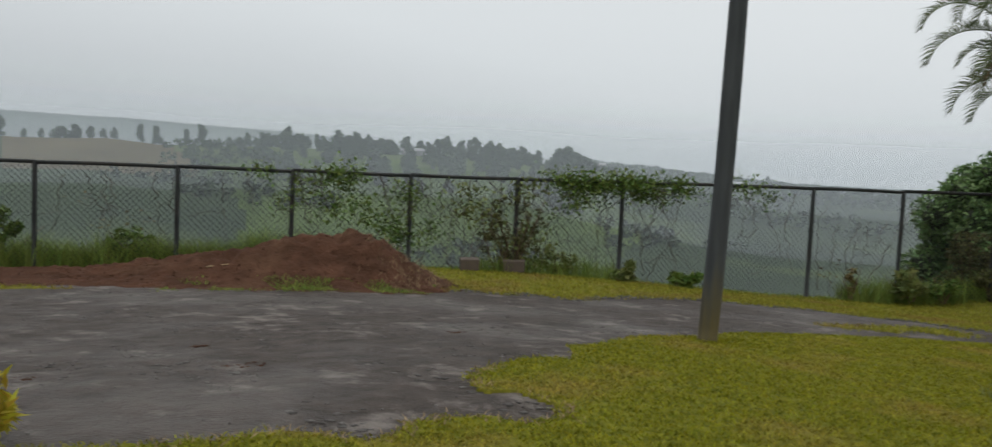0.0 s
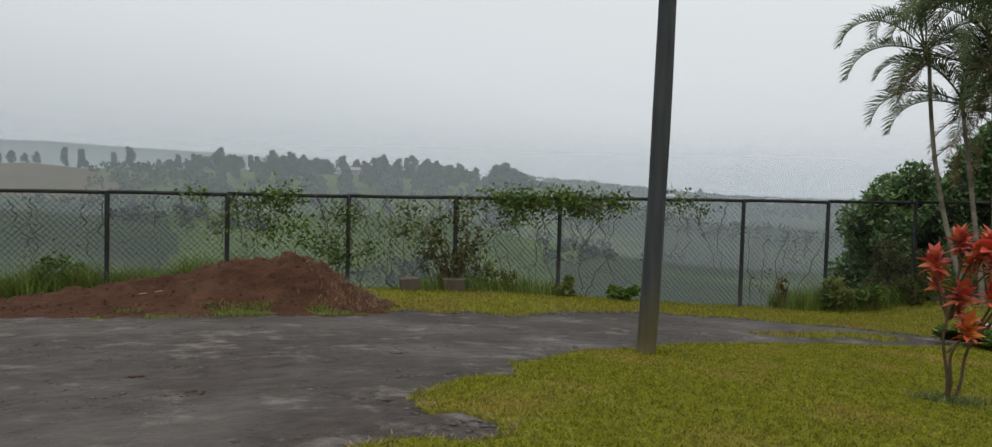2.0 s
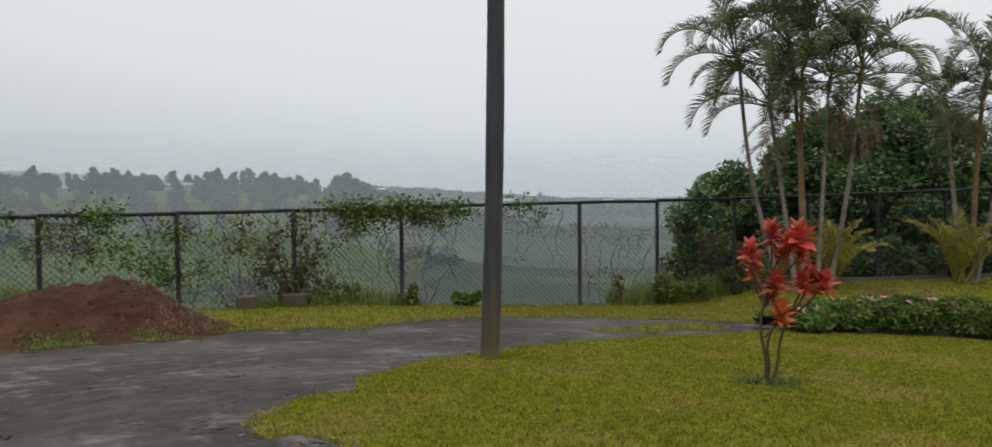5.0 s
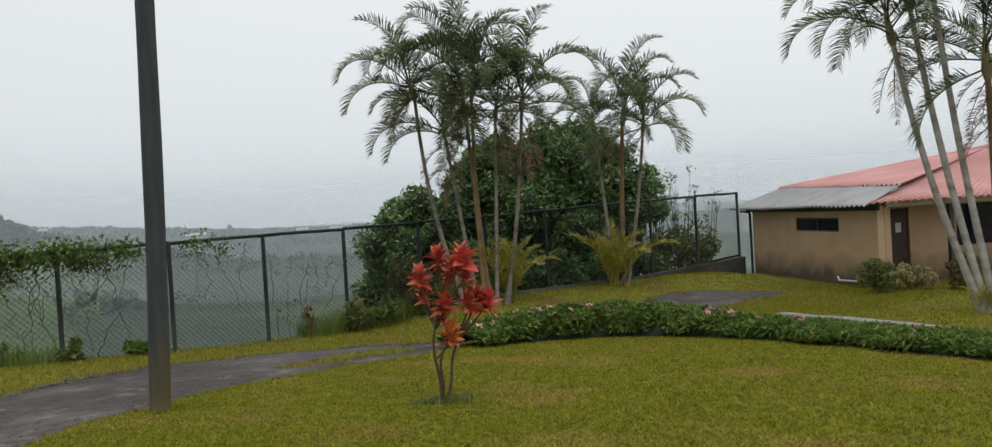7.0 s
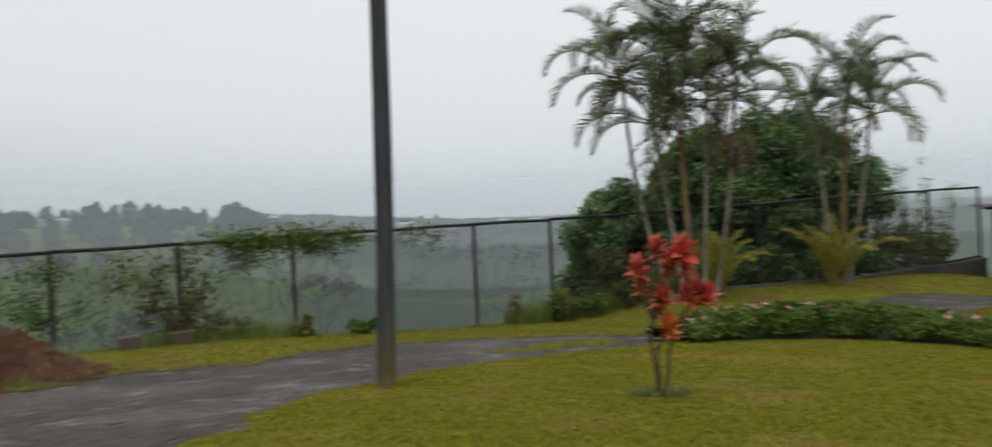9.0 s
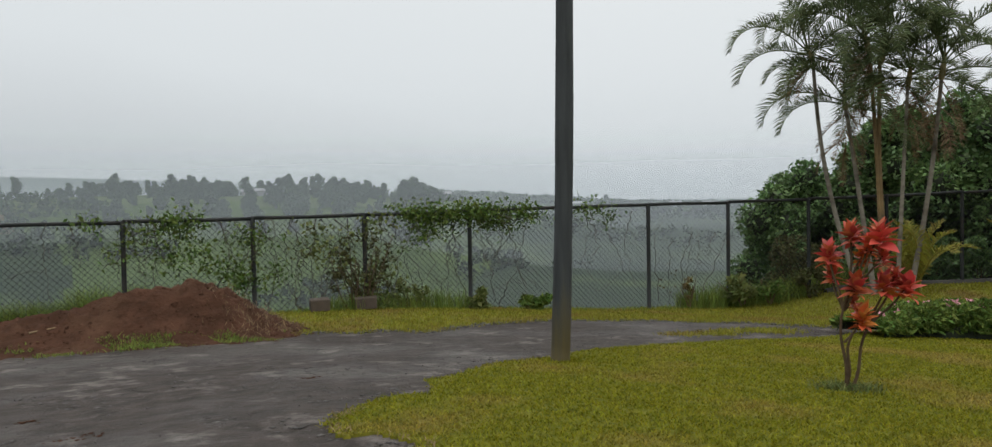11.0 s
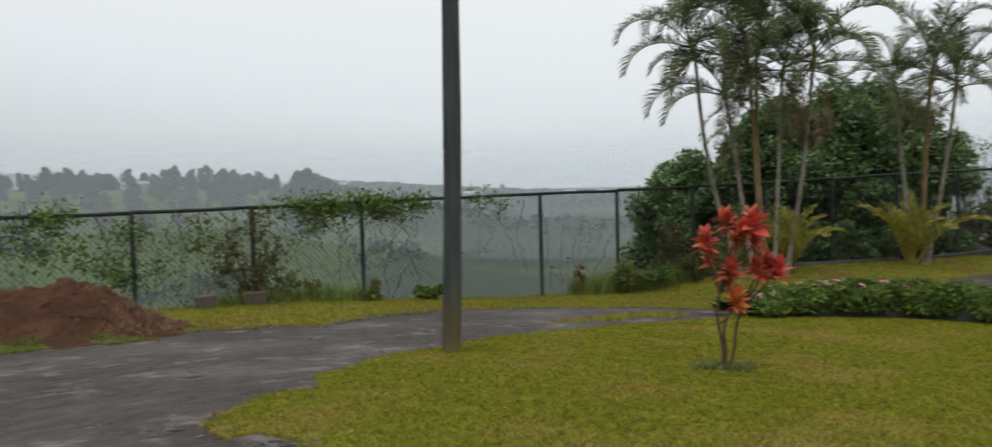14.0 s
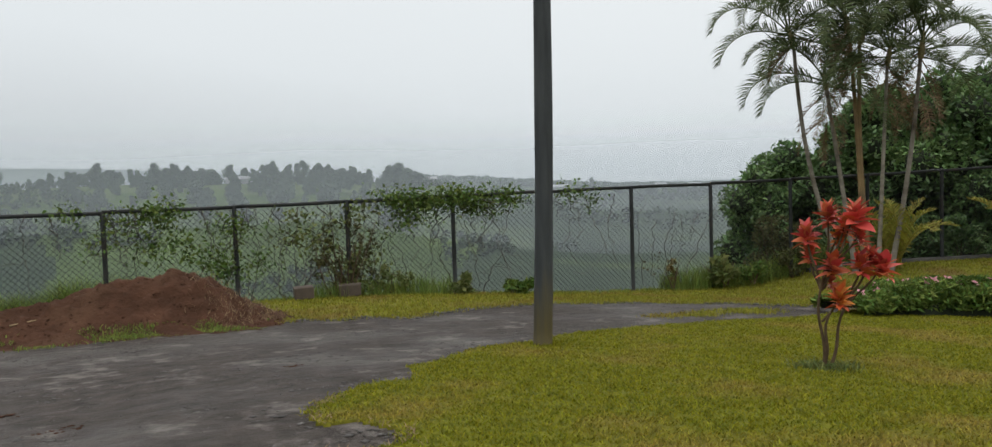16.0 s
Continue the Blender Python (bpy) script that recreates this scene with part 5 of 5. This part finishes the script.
def hpart(name, boxes, mat, label="", parent=house, bevel=0.01):
    """A part of the house from boxes in its own plan: along the end wall, inward, up."""
    bm = bmesh.new()
    for lo, hi in boxes:
        box(bm, lo, hi, bevel)
    bmesh.ops.transform(bm, matrix=HM, verts=bm.verts)
    bmesh.ops.recalc_face_normals(bm, faces=bm.faces)
    return part(name, bm, mat, parent, label)


x0, x1, z0, z1 = 2.62, 4.78, 1.43, 1.81
TOP = 2.12
bm = bmesh.new()
xs, zs = (0, x0, x1, WLEN), (-0.3, z0, z1, TOP)
grid = [[bm.verts.new((a_, 0, b_)) for b_ in zs] for a_ in xs]
faces = [bm.faces.new((grid[i][j], grid[i + 1][j], grid[i + 1][j + 1], grid[i][j + 1])) for i in range(3) for j in range(3) if (i, j) != (1, 1)]
ext = bmesh.ops.extrude_face_region(bm, geom=faces)
bmesh.ops.translate(bm, vec=(0, 0.18, 0), verts=[g_ for g_ in ext["geom"] if isinstance(g_, bmesh.types.BMVert)])
bmesh.ops.transform(bm, matrix=HM, verts=bm.verts)
bmesh.ops.recalc_face_normals(bm, faces=bm.faces)
part("end_wall", bm, M_WALL, house, "peach rendered wall")
for lo_, hi_ in (((WLEN - 0.16, 0.19, -0.2), (WLEN, 0.36, 2.2)), ((WLEN - 1.2, 0.36, -0.2), (WLEN - 1.04, 1.0, 2.3)), ((WLEN - 1.2, 1.62, -0.2), (WLEN - 1.04, 3.0, 2.3)), ((WLEN - 1.2, 1.0, 1.98), (WLEN - 1.04, 1.62, 2.3)), ((WLEN - 1.2, 4.3, -0.2), (WLEN - 1.04, 9.5, 2.3)), ((WLEN - 1.2, 3.0, -0.2), (WLEN - 1.04, 4.3, 0.9)), ((WLEN - 1.2, 3.0, 2.0), (WLEN - 1.04, 4.3, 2.3)), ((WLEN - 1.04, 0.2, -0.2), (WLEN - 0.16, 0.36, 2.2))):
    hpart("porch_wall", [(lo_, hi_)], M_WALL, "", bevel=0.0)
hpart("back_wall", [((0, 9.3, -0.2), (WLEN - 1.2, 9.5, 2.3))], M_WALL, bevel=0.0)
hpart("side_wall", [((0, 0.18, -0.2), (0.18, 9.3, 2.2))], M_WALL, bevel=0.0)
win = hpart("window", [((x0, 0.02, z1 - 0.04), (x1, 0.10, z1)), ((x0, 0.02, z0), (x1, 0.10, z0 + 0.04)), ((x0, 0.02, z0 + 0.04), (x0 + 0.04, 0.1, z1 - 0.04)), ((x1 - 0.04, 0.02, z0 + 0.04), (x1, 0.1, z1 - 0.04)), ((3.68, 0.02, z0 + 0.04), (3.72, 0.1, z1 - 0.04))], M_FASCIA, "dark window frame", bevel=0.004)
for a, b in ((x0 + 0.04, 3.68), (3.72, x1 - 0.04)):
    hpart("pane", [((a, 0.055, z0 + 0.04), (b, 0.061, z1 - 0.04))], M_GLASS, "dark window glass", win, 0.0)
# added panel behind the panes, its dark colour stands in for indoor shade
hpart("window_backing", [((x0, 0.19, z0 - 0.1), (x1, 0.24, z1 + 0.1))], M_FASCIA, "dark panel standing in for the shade of an unlit room", win, 0.0)
hpart("eave_beam", [((-0.35, -0.06, TOP - 0.13), (WLEN + 0.15, -0.014, TOP + 0.03))], M_FASCIA, "dark eave beam")
door = hpart("door", [((WLEN - 1.14, 1.02, -0.1), (WLEN - 1.09, 1.6, 1.96))], M_WOODDOOR, "dark stained panelled door")
hpart("door_panel", [((WLEN - 1.09, 1.1, 0.1), (WLEN - 1.075, 1.52, 0.8)), ((WLEN - 1.09, 1.1, 0.95), (WLEN - 1.075, 1.52, 1.85))], M_WOODDOOR, "", door)
hpart("notice", [((WLEN - 1.073, 1.24, 1.35), (WLEN - 1.068, 1.4, 1.6))], M_WHITE, "small pale notice", door, 0.0)
hpart("porch_window", [((WLEN - 1.13, 3.02, 0.92), (WLEN - 1.1, 4.28, 1.98))], M_GLASS, "dark porch window")
for k in (2.0, 4.2, 6.4):
    hpart("porch_post", [((WLEN - 0.12, k, -0.2), (WLEN, k + 0.12, 2.2))], M_FASCIA, "dark porch post")
hpart("front_fascia", [((WLEN + 0.02, 0.2, 2.06), (WLEN + 0.07, 9.6, 2.30))], M_CREAM, "cream fascia board")
hpart("porch_ceiling", [((WLEN - 1.2, 0.2, 2.22), (WLEN + 0.02, 9.6, 2.26))], M_CREAM, "cream porch ceiling")
v, f = tube_np([(-0.03, -0.08, 0.0), (-0.03, -0.08, 1.95), (-0.1, -0.1, 2.0), (-0.55, -0.12, 2.02)], 0.04, 8)
v = v @ np.array(HM.to_3x3()).T
under("drainpipe", mesh_np("drainpipe", v, f, M_STEEL, True), house, "dark drainpipe")
v, f = tube_np([(6.0, -0.25, 0.22), (5.15, -0.3, 0.2), (5.1, -0.3, 0.3)], 0.026, 8)
v = v @ np.array(HM.to_3x3()).T
under("waste_pipe", mesh_np("waste_pipe", v, f, M_WHITE, True), house, "pale waste pipe")


def corrugated(name, a, b, c, d, mat, pitch=0.2, depth=0.03, label=""):
    """A corrugated sheet between the eave a-b and the upper edge d-c, its waves running up the slope."""
    a, b, c, d = (np.array(p, float) for p in (a, b, c, d))
    n = int(np.linalg.norm(b - a) / pitch * 6) + 1
    u, w = np.meshgrid(np.linspace(0, 1, n), np.linspace(0, 1, 9), indexing="ij")
    p = (a * (1 - u)[..., None] + b * u[..., None]) * (1 - w)[..., None] + (d * (1 - u)[..., None] + c * u[..., None]) * w[..., None]
    p[..., 2] += depth * np.sin(u * np.linalg.norm(b - a) / pitch * 2 * np.pi) + 0.02 * wob(p[..., 0], p[..., 1], 0.8)
    i, j = np.meshgrid(np.arange(n - 1), np.arange(8), indexing="ij")
    f = np.stack([i * 9 + j, (i + 1) * 9 + j, (i + 1) * 9 + j + 1, i * 9 + j + 1], -1).reshape(-1, 4)
    ob = under(name, mesh_np(name, p.reshape(-1, 3) - np.array([*WA, -0.15]), f, mat, True), house, label)
    so = ob.modifiers.new("thickness", "SOLIDIFY")
    so.thickness = 0.012
    return ob


def hp(a, b, z):
    q_ = WA + U * a + W_ * b
    return (q_[0], q_[1], z)


E0, E1, G0, G1, APEX, RIDGE = hp(-0.75, -0.45, 1.96), hp(WLEN + 0.3, -0.45, 1.98), hp(0.2, 0.85, 2.52), hp(WLEN - 0.2, 0.85, 2.42), hp(2.9, 6.2, 3.42), hp(2.9, 10.0, 3.5)
corrugated("grey_roof_sheet", E0, E1, G1, G0, M_ROOF_GREY, label="weathered galvanised corrugated roof sheets")
corrugated("red_roof_end", (G0[0], G0[1], G0[2] + 0.02), (G1[0], G1[1], G1[2] + 0.03), APEX, (APEX[0] - 0.05, APEX[1], APEX[2]), M_ROOF_RED, label="faded red corrugated roof sheets")
corrugated("red_roof_front", (E1[0], E1[1], E1[2] + 0.05), hp(WLEN + 0.5, 10.0, 2.14), RIDGE, APEX, M_ROOF_RED, label="faded red corrugated roof sheets")
corrugated("red_roof_back", hp(-0.4, 10.0, 2.2), (G0[0], G0[1], G0[2]), APEX, RIDGE, M_ROOF_RED, label="faded red corrugated roof sheets")
v, f = tube_np([np.array(p_) - np.array([*WA, -0.15]) + (0, 0, 0.03) for p_ in (G0, APEX, RIDGE)], 0.05, 8)
under("ridge_cap", mesh_np("ridge_cap", v, f, M_ROOF_RED, True), house, "red ridge capping")

# planting and path in front of the house
for k, (ba, bo, rx, ry, rz, mat, lab) in enumerate(((6.35, -0.2, 0.5, 0.4, 0.2, M_BORDER, "low pink-green flowering border bush"), (7.2, -0.3, 0.6, 0.4, 0.22, M_BORDER, "low reddish border bush"), (7.7, -0.9, 0.4, 0.4, 0.4, M_SHRUB, "small spreading garden shrub on bare stems"),
                                                    (7.3, 0.3, 0.8, 0.5, 0.3, M_BORDER, "low mixed green border bush"), (7.6, 1.6, 0.9, 0.6, 0.4, M_BROWN_LEAF, "low reddish border bush"), (7.8, 3.2, 0.9, 0.6, 0.4, M_SHRUB, "low mixed green border bush"))):
    bx, by = WA + U * ba + W_ * bo
    bush("border_bush", (bx, by, float(yard(bx, by))), (rx, ry, rz), 1500, mat, lab, leaf=0.1, seed=80 + k, group="border bushes")
bx = np.linspace(0, 1, 30)
cx, cy = np.interp(bx, [0, 0.45, 0.8, 1], [13.6, 12.5, 11.9, 11.5]), np.interp(bx, [0, 0.45, 0.8, 1], [9.7, 6.9, 5.6, 4.2])
v, f = [], []
for k in range(30):
    for o, zz in ((-0.13, 0.0), (-0.12, 0.02), (0.12, 0.02), (0.13, 0.0)):
        v.append((cx[k] + o * 0.92, cy[k] - o * 0.38, float(yard(cx[k], cy[k])) + 0.005 + zz))
    if k:
        f += [(4 * k - 4 + m_, 4 * k + m_, 4 * k + m_ + 1, 4 * k - 3 + m_) for m_ in range(3)]
tagged(new("path_kerb", mesh_np("path_kerb", v, f, M_PATH)), "pale concrete path edging across the lawn", "path", kind="structure")


# ---- far side of the valley ----
def far_tree_mesh(seed, w, h, n, slim):
    rng = np.random.default_rng(seed)
    lumps = []
    for k in range(9 if not slim else 6):
        z = h * (0.14 + 0.8 * k / 8) if not slim else h * (0.12 + 0.76 * k / 5)
        rad = w * (0.3 + 0.45 * math.sin(math.pi * min(1, (z / h)) ** 1.1)) * rng.uniform(0.65, 1.1)
        lumps.append((rng.normal(0, w * (0.3 if not slim else 0.06)) * (1.1 - 0.75 * z / h), rng.normal(0, w * 0.28) * (1.1 - 0.75 * z / h), z, rad * (0.55 if not slim else 0.6)))
    L = np.array(lumps)
    k = rng.integers(0, len(L), n)
    d = rng.normal(size=(n, 3))
    d /= np.linalg.norm(d, axis=1, keepdims=True)
    p = L[k, :3] + d * L[k, 3:4] * rng.uniform(0.3, 1.0, (n, 1)) ** 0.5 * np.array([1, 1, 0.85])
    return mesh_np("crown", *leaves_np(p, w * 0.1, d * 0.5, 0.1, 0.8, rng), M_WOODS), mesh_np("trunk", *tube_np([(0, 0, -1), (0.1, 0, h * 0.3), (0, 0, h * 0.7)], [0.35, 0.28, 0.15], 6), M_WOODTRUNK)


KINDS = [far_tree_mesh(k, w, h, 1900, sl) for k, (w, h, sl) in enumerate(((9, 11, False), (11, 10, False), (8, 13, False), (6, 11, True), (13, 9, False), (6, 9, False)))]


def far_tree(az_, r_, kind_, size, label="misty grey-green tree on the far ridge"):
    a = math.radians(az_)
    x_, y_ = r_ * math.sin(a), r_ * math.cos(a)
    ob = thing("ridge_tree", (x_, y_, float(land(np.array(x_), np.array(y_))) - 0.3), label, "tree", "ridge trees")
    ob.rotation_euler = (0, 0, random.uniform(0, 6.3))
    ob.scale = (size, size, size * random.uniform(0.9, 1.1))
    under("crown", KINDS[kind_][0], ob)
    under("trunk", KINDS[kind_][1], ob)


rt = random.Random(4)
for az_, kd, sz in ((-30.6, 2, 1.0), (-29.4, 5, 0.6), (-28.5, 5, 0.6), (-27.4, 4, 0.75), (-26.6, 1, 0.8), (-25.8, 0, 0.6), (-25.1, 5, 0.7), (-24.5, 5, 0.75), (-22.93, 3, 1.0), (-22.1, 3, 1.05), (-21.8, 5, 0.6), (-20.3, 3, 0.9), (-19.3, 2, 0.95), (-18.3, 5, 0.55), (-17.7, 5, 0.4), (-14.05, 2, 1.0), (-13.2, 4, 0.9), (-12.1, 3, 0.9), (-11.7, 3, 0.85)):
    far_tree(az_, 425 + rt.uniform(-8, 8), kd, sz * 0.75)
for k in range(64):
    az_ = -17.5 + 24.0 * k / 63 + rt.uniform(-0.25, 0.25)
    far_tree(az_, 425 + rt.uniform(-25, 10), rt.choice([0, 1, 2, 4, 5, 0, 2, 3]), (0.38 + 0.42 * rt.random() ** 1.4) * (0.8 if az_ > 4.9 else 1.0))
for az_, sz in ((4.6, 1.0), (5.1, 1.05), (5.6, 1.0), (6.0, 0.8)):
    far_tree(az_, 425, 1, sz)
for k in range(75):
    far_tree(-17.5 + 23 * rt.random() ** 0.75, rt.uniform(320, 415), rt.choice([0, 1, 2, 4, 5]), rt.uniform(0.4, 0.85), "misty grey-green tree on the far slope")
for k in range(52):
    az_ = 6.8 + 24 * k / 51 + rt.uniform(-0.2, 0.2)
    far_tree(az_, 590 + rt.uniform(-60, 90), rt.choice([0, 1, 4, 5]), rt.uniform(0.35, 0.65), "misty grey tree on the distant slope")

# scrub woods on the opposite slope
r3 = np.random.default_rng(15)
n = 1700
az_ = np.radians(r3.uniform(-34, 38, n))
rr = r3.uniform(230, 420, n) * np.interp(np.degrees(az_), [0, 8, 20], [1, 1.15, 1.5])
k = (wob(rr * np.sin(az_), rr * np.cos(az_), 0.012) > 0.12) & ((np.degrees(az_) > -21.5) | (rr < 330))
az_, rr = az_[k], rr[k]
cx, cy = rr * np.sin(az_), rr * np.cos(az_)
cz = land(cx, cy)
m_ = 26
d = r3.normal(size=(len(cx), m_, 3))
d /= np.linalg.norm(d, axis=2, keepdims=True)
p = np.stack([cx, cy, cz + 1.2], 1)[:, None] + d * r3.uniform(1.2, 3.4, (len(cx), 1, 1)) * np.array([1, 1, 0.7])
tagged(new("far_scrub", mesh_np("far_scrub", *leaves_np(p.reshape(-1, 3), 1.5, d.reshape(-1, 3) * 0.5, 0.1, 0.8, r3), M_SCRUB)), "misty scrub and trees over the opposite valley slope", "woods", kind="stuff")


n = 900
az_ = np.radians(r3.uniform(5.5, 40, n))
rr = np.interp(np.degrees(az_), [0, 8, 20, 60], [430, 520, 700, 700]) + r3.normal(-15, 18, n)
cx, cy = rr * np.sin(az_), rr * np.cos(az_)
d = r3.normal(size=(n, 30, 3))
d /= np.linalg.norm(d, axis=2, keepdims=True)
p = np.stack([cx, cy, land(cx, cy) + 1.5], 1)[:, None] + d * r3.uniform(1.5, 4.2, (n, 1, 1)) * np.array([1.3, 1.3, 0.8])
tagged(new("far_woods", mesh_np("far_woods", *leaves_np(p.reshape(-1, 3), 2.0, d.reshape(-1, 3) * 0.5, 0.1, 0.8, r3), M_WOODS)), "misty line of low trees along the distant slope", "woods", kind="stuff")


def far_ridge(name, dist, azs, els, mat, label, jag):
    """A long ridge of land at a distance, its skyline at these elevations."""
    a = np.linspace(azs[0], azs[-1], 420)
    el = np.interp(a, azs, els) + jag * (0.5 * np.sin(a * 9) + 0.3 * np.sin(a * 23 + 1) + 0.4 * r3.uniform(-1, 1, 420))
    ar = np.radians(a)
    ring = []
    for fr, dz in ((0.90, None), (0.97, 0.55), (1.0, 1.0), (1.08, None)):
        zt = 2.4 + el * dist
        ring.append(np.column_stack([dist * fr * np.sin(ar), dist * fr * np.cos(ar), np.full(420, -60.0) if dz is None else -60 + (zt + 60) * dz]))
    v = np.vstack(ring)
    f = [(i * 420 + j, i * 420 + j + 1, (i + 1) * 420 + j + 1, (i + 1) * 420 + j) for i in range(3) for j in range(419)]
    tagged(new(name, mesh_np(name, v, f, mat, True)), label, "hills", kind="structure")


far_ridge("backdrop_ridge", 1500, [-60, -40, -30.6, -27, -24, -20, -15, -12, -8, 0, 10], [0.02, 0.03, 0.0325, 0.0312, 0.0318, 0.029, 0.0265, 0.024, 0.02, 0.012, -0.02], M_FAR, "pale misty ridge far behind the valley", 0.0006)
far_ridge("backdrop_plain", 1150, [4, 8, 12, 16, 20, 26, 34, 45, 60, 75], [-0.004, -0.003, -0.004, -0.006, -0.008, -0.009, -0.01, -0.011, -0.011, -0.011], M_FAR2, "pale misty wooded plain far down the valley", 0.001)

# a few pale buildings in the mist
for az_, r_, w_, h_, d_ in ((15.9, 560, 12, 3.2, 6), (22.6, 640, 9, 3, 6), (24.8, 660, 10, 3.2, 6), (-5.2, 418, 18, 2.2, 5), (-2.9, 420, 13, 2.2, 5), (6.9, 470, 9, 3, 5)):
    a = math.radians(az_)
    x_, y_ = r_ * math.sin(a), r_ * math.cos(a)
    ob = thing("distant_building", (x_, y_, float(land(np.array(x_), np.array(y_)))), "pale low building far off in the mist", "building", "distant buildings")
    ob.rotation_euler = (0, 0, -a)
    part("wall", box(bmesh.new(), (-w_ / 2, -d_ / 2, -2), (w_ / 2, d_ / 2, h_)), M_FARWALL, ob)
    bm = bmesh.new()
    pts = [bm.verts.new(c) for c in ((-w_ / 2 - 0.4, -d_ / 2 - 0.4, h_), (w_ / 2 + 0.4, -d_ / 2 - 0.4, h_), (w_ / 2 + 0.4, d_ / 2 + 0.4, h_), (-w_ / 2 - 0.4, d_ / 2 + 0.4, h_), (-w_ / 2, 0, h_ + 1.4), (w_ / 2, 0, h_ + 1.4))]
    for q_ in ((0, 1, 5, 4), (2, 3, 4, 5), (0, 4, 3), (1, 2, 5), (0, 3, 2, 1)):
        bm.faces.new([pts[g] for g in q_])
    part("roof", bm, M_FARWALL, ob)


# ---- mist in the valley ----
def mist_bank(name, dist, top, mat, label):
    a = np.radians(np.linspace(-75, 110, 90))
    v = np.vstack([np.column_stack([dist * np.sin(a), dist * np.cos(a), np.full(90, z_)]) for z_ in (-70.0, top)])
    f = [(j, j + 1, 90 + j + 1, 90 + j) for j in range(89)]
    tagged(new(name, mesh_np(name, v, f, mat)), label, "mist", kind="structure")


NEAR_MIST = mist("thin_mist", 0.085, 3, 30)
for dist in (110, 210):
    mist_bank("mist_near", dist, dist * 0.95, NEAR_MIST, "thin grey mist hanging in the valley")
mist_bank("mist_slope", 315, 300, mist("slope_mist", 0.18, 4, 55), "grey mist over the opposite slope")
mist_bank("mist_middle", 470, 450, mist("middle_mist", 0.22, -5, 34), "grey mist drifting behind the near ridge")
mist_bank("mist_far", 800, 760, mist("thick_mist", 0.45, 5, 70), "thicker pale mist behind the ridge")
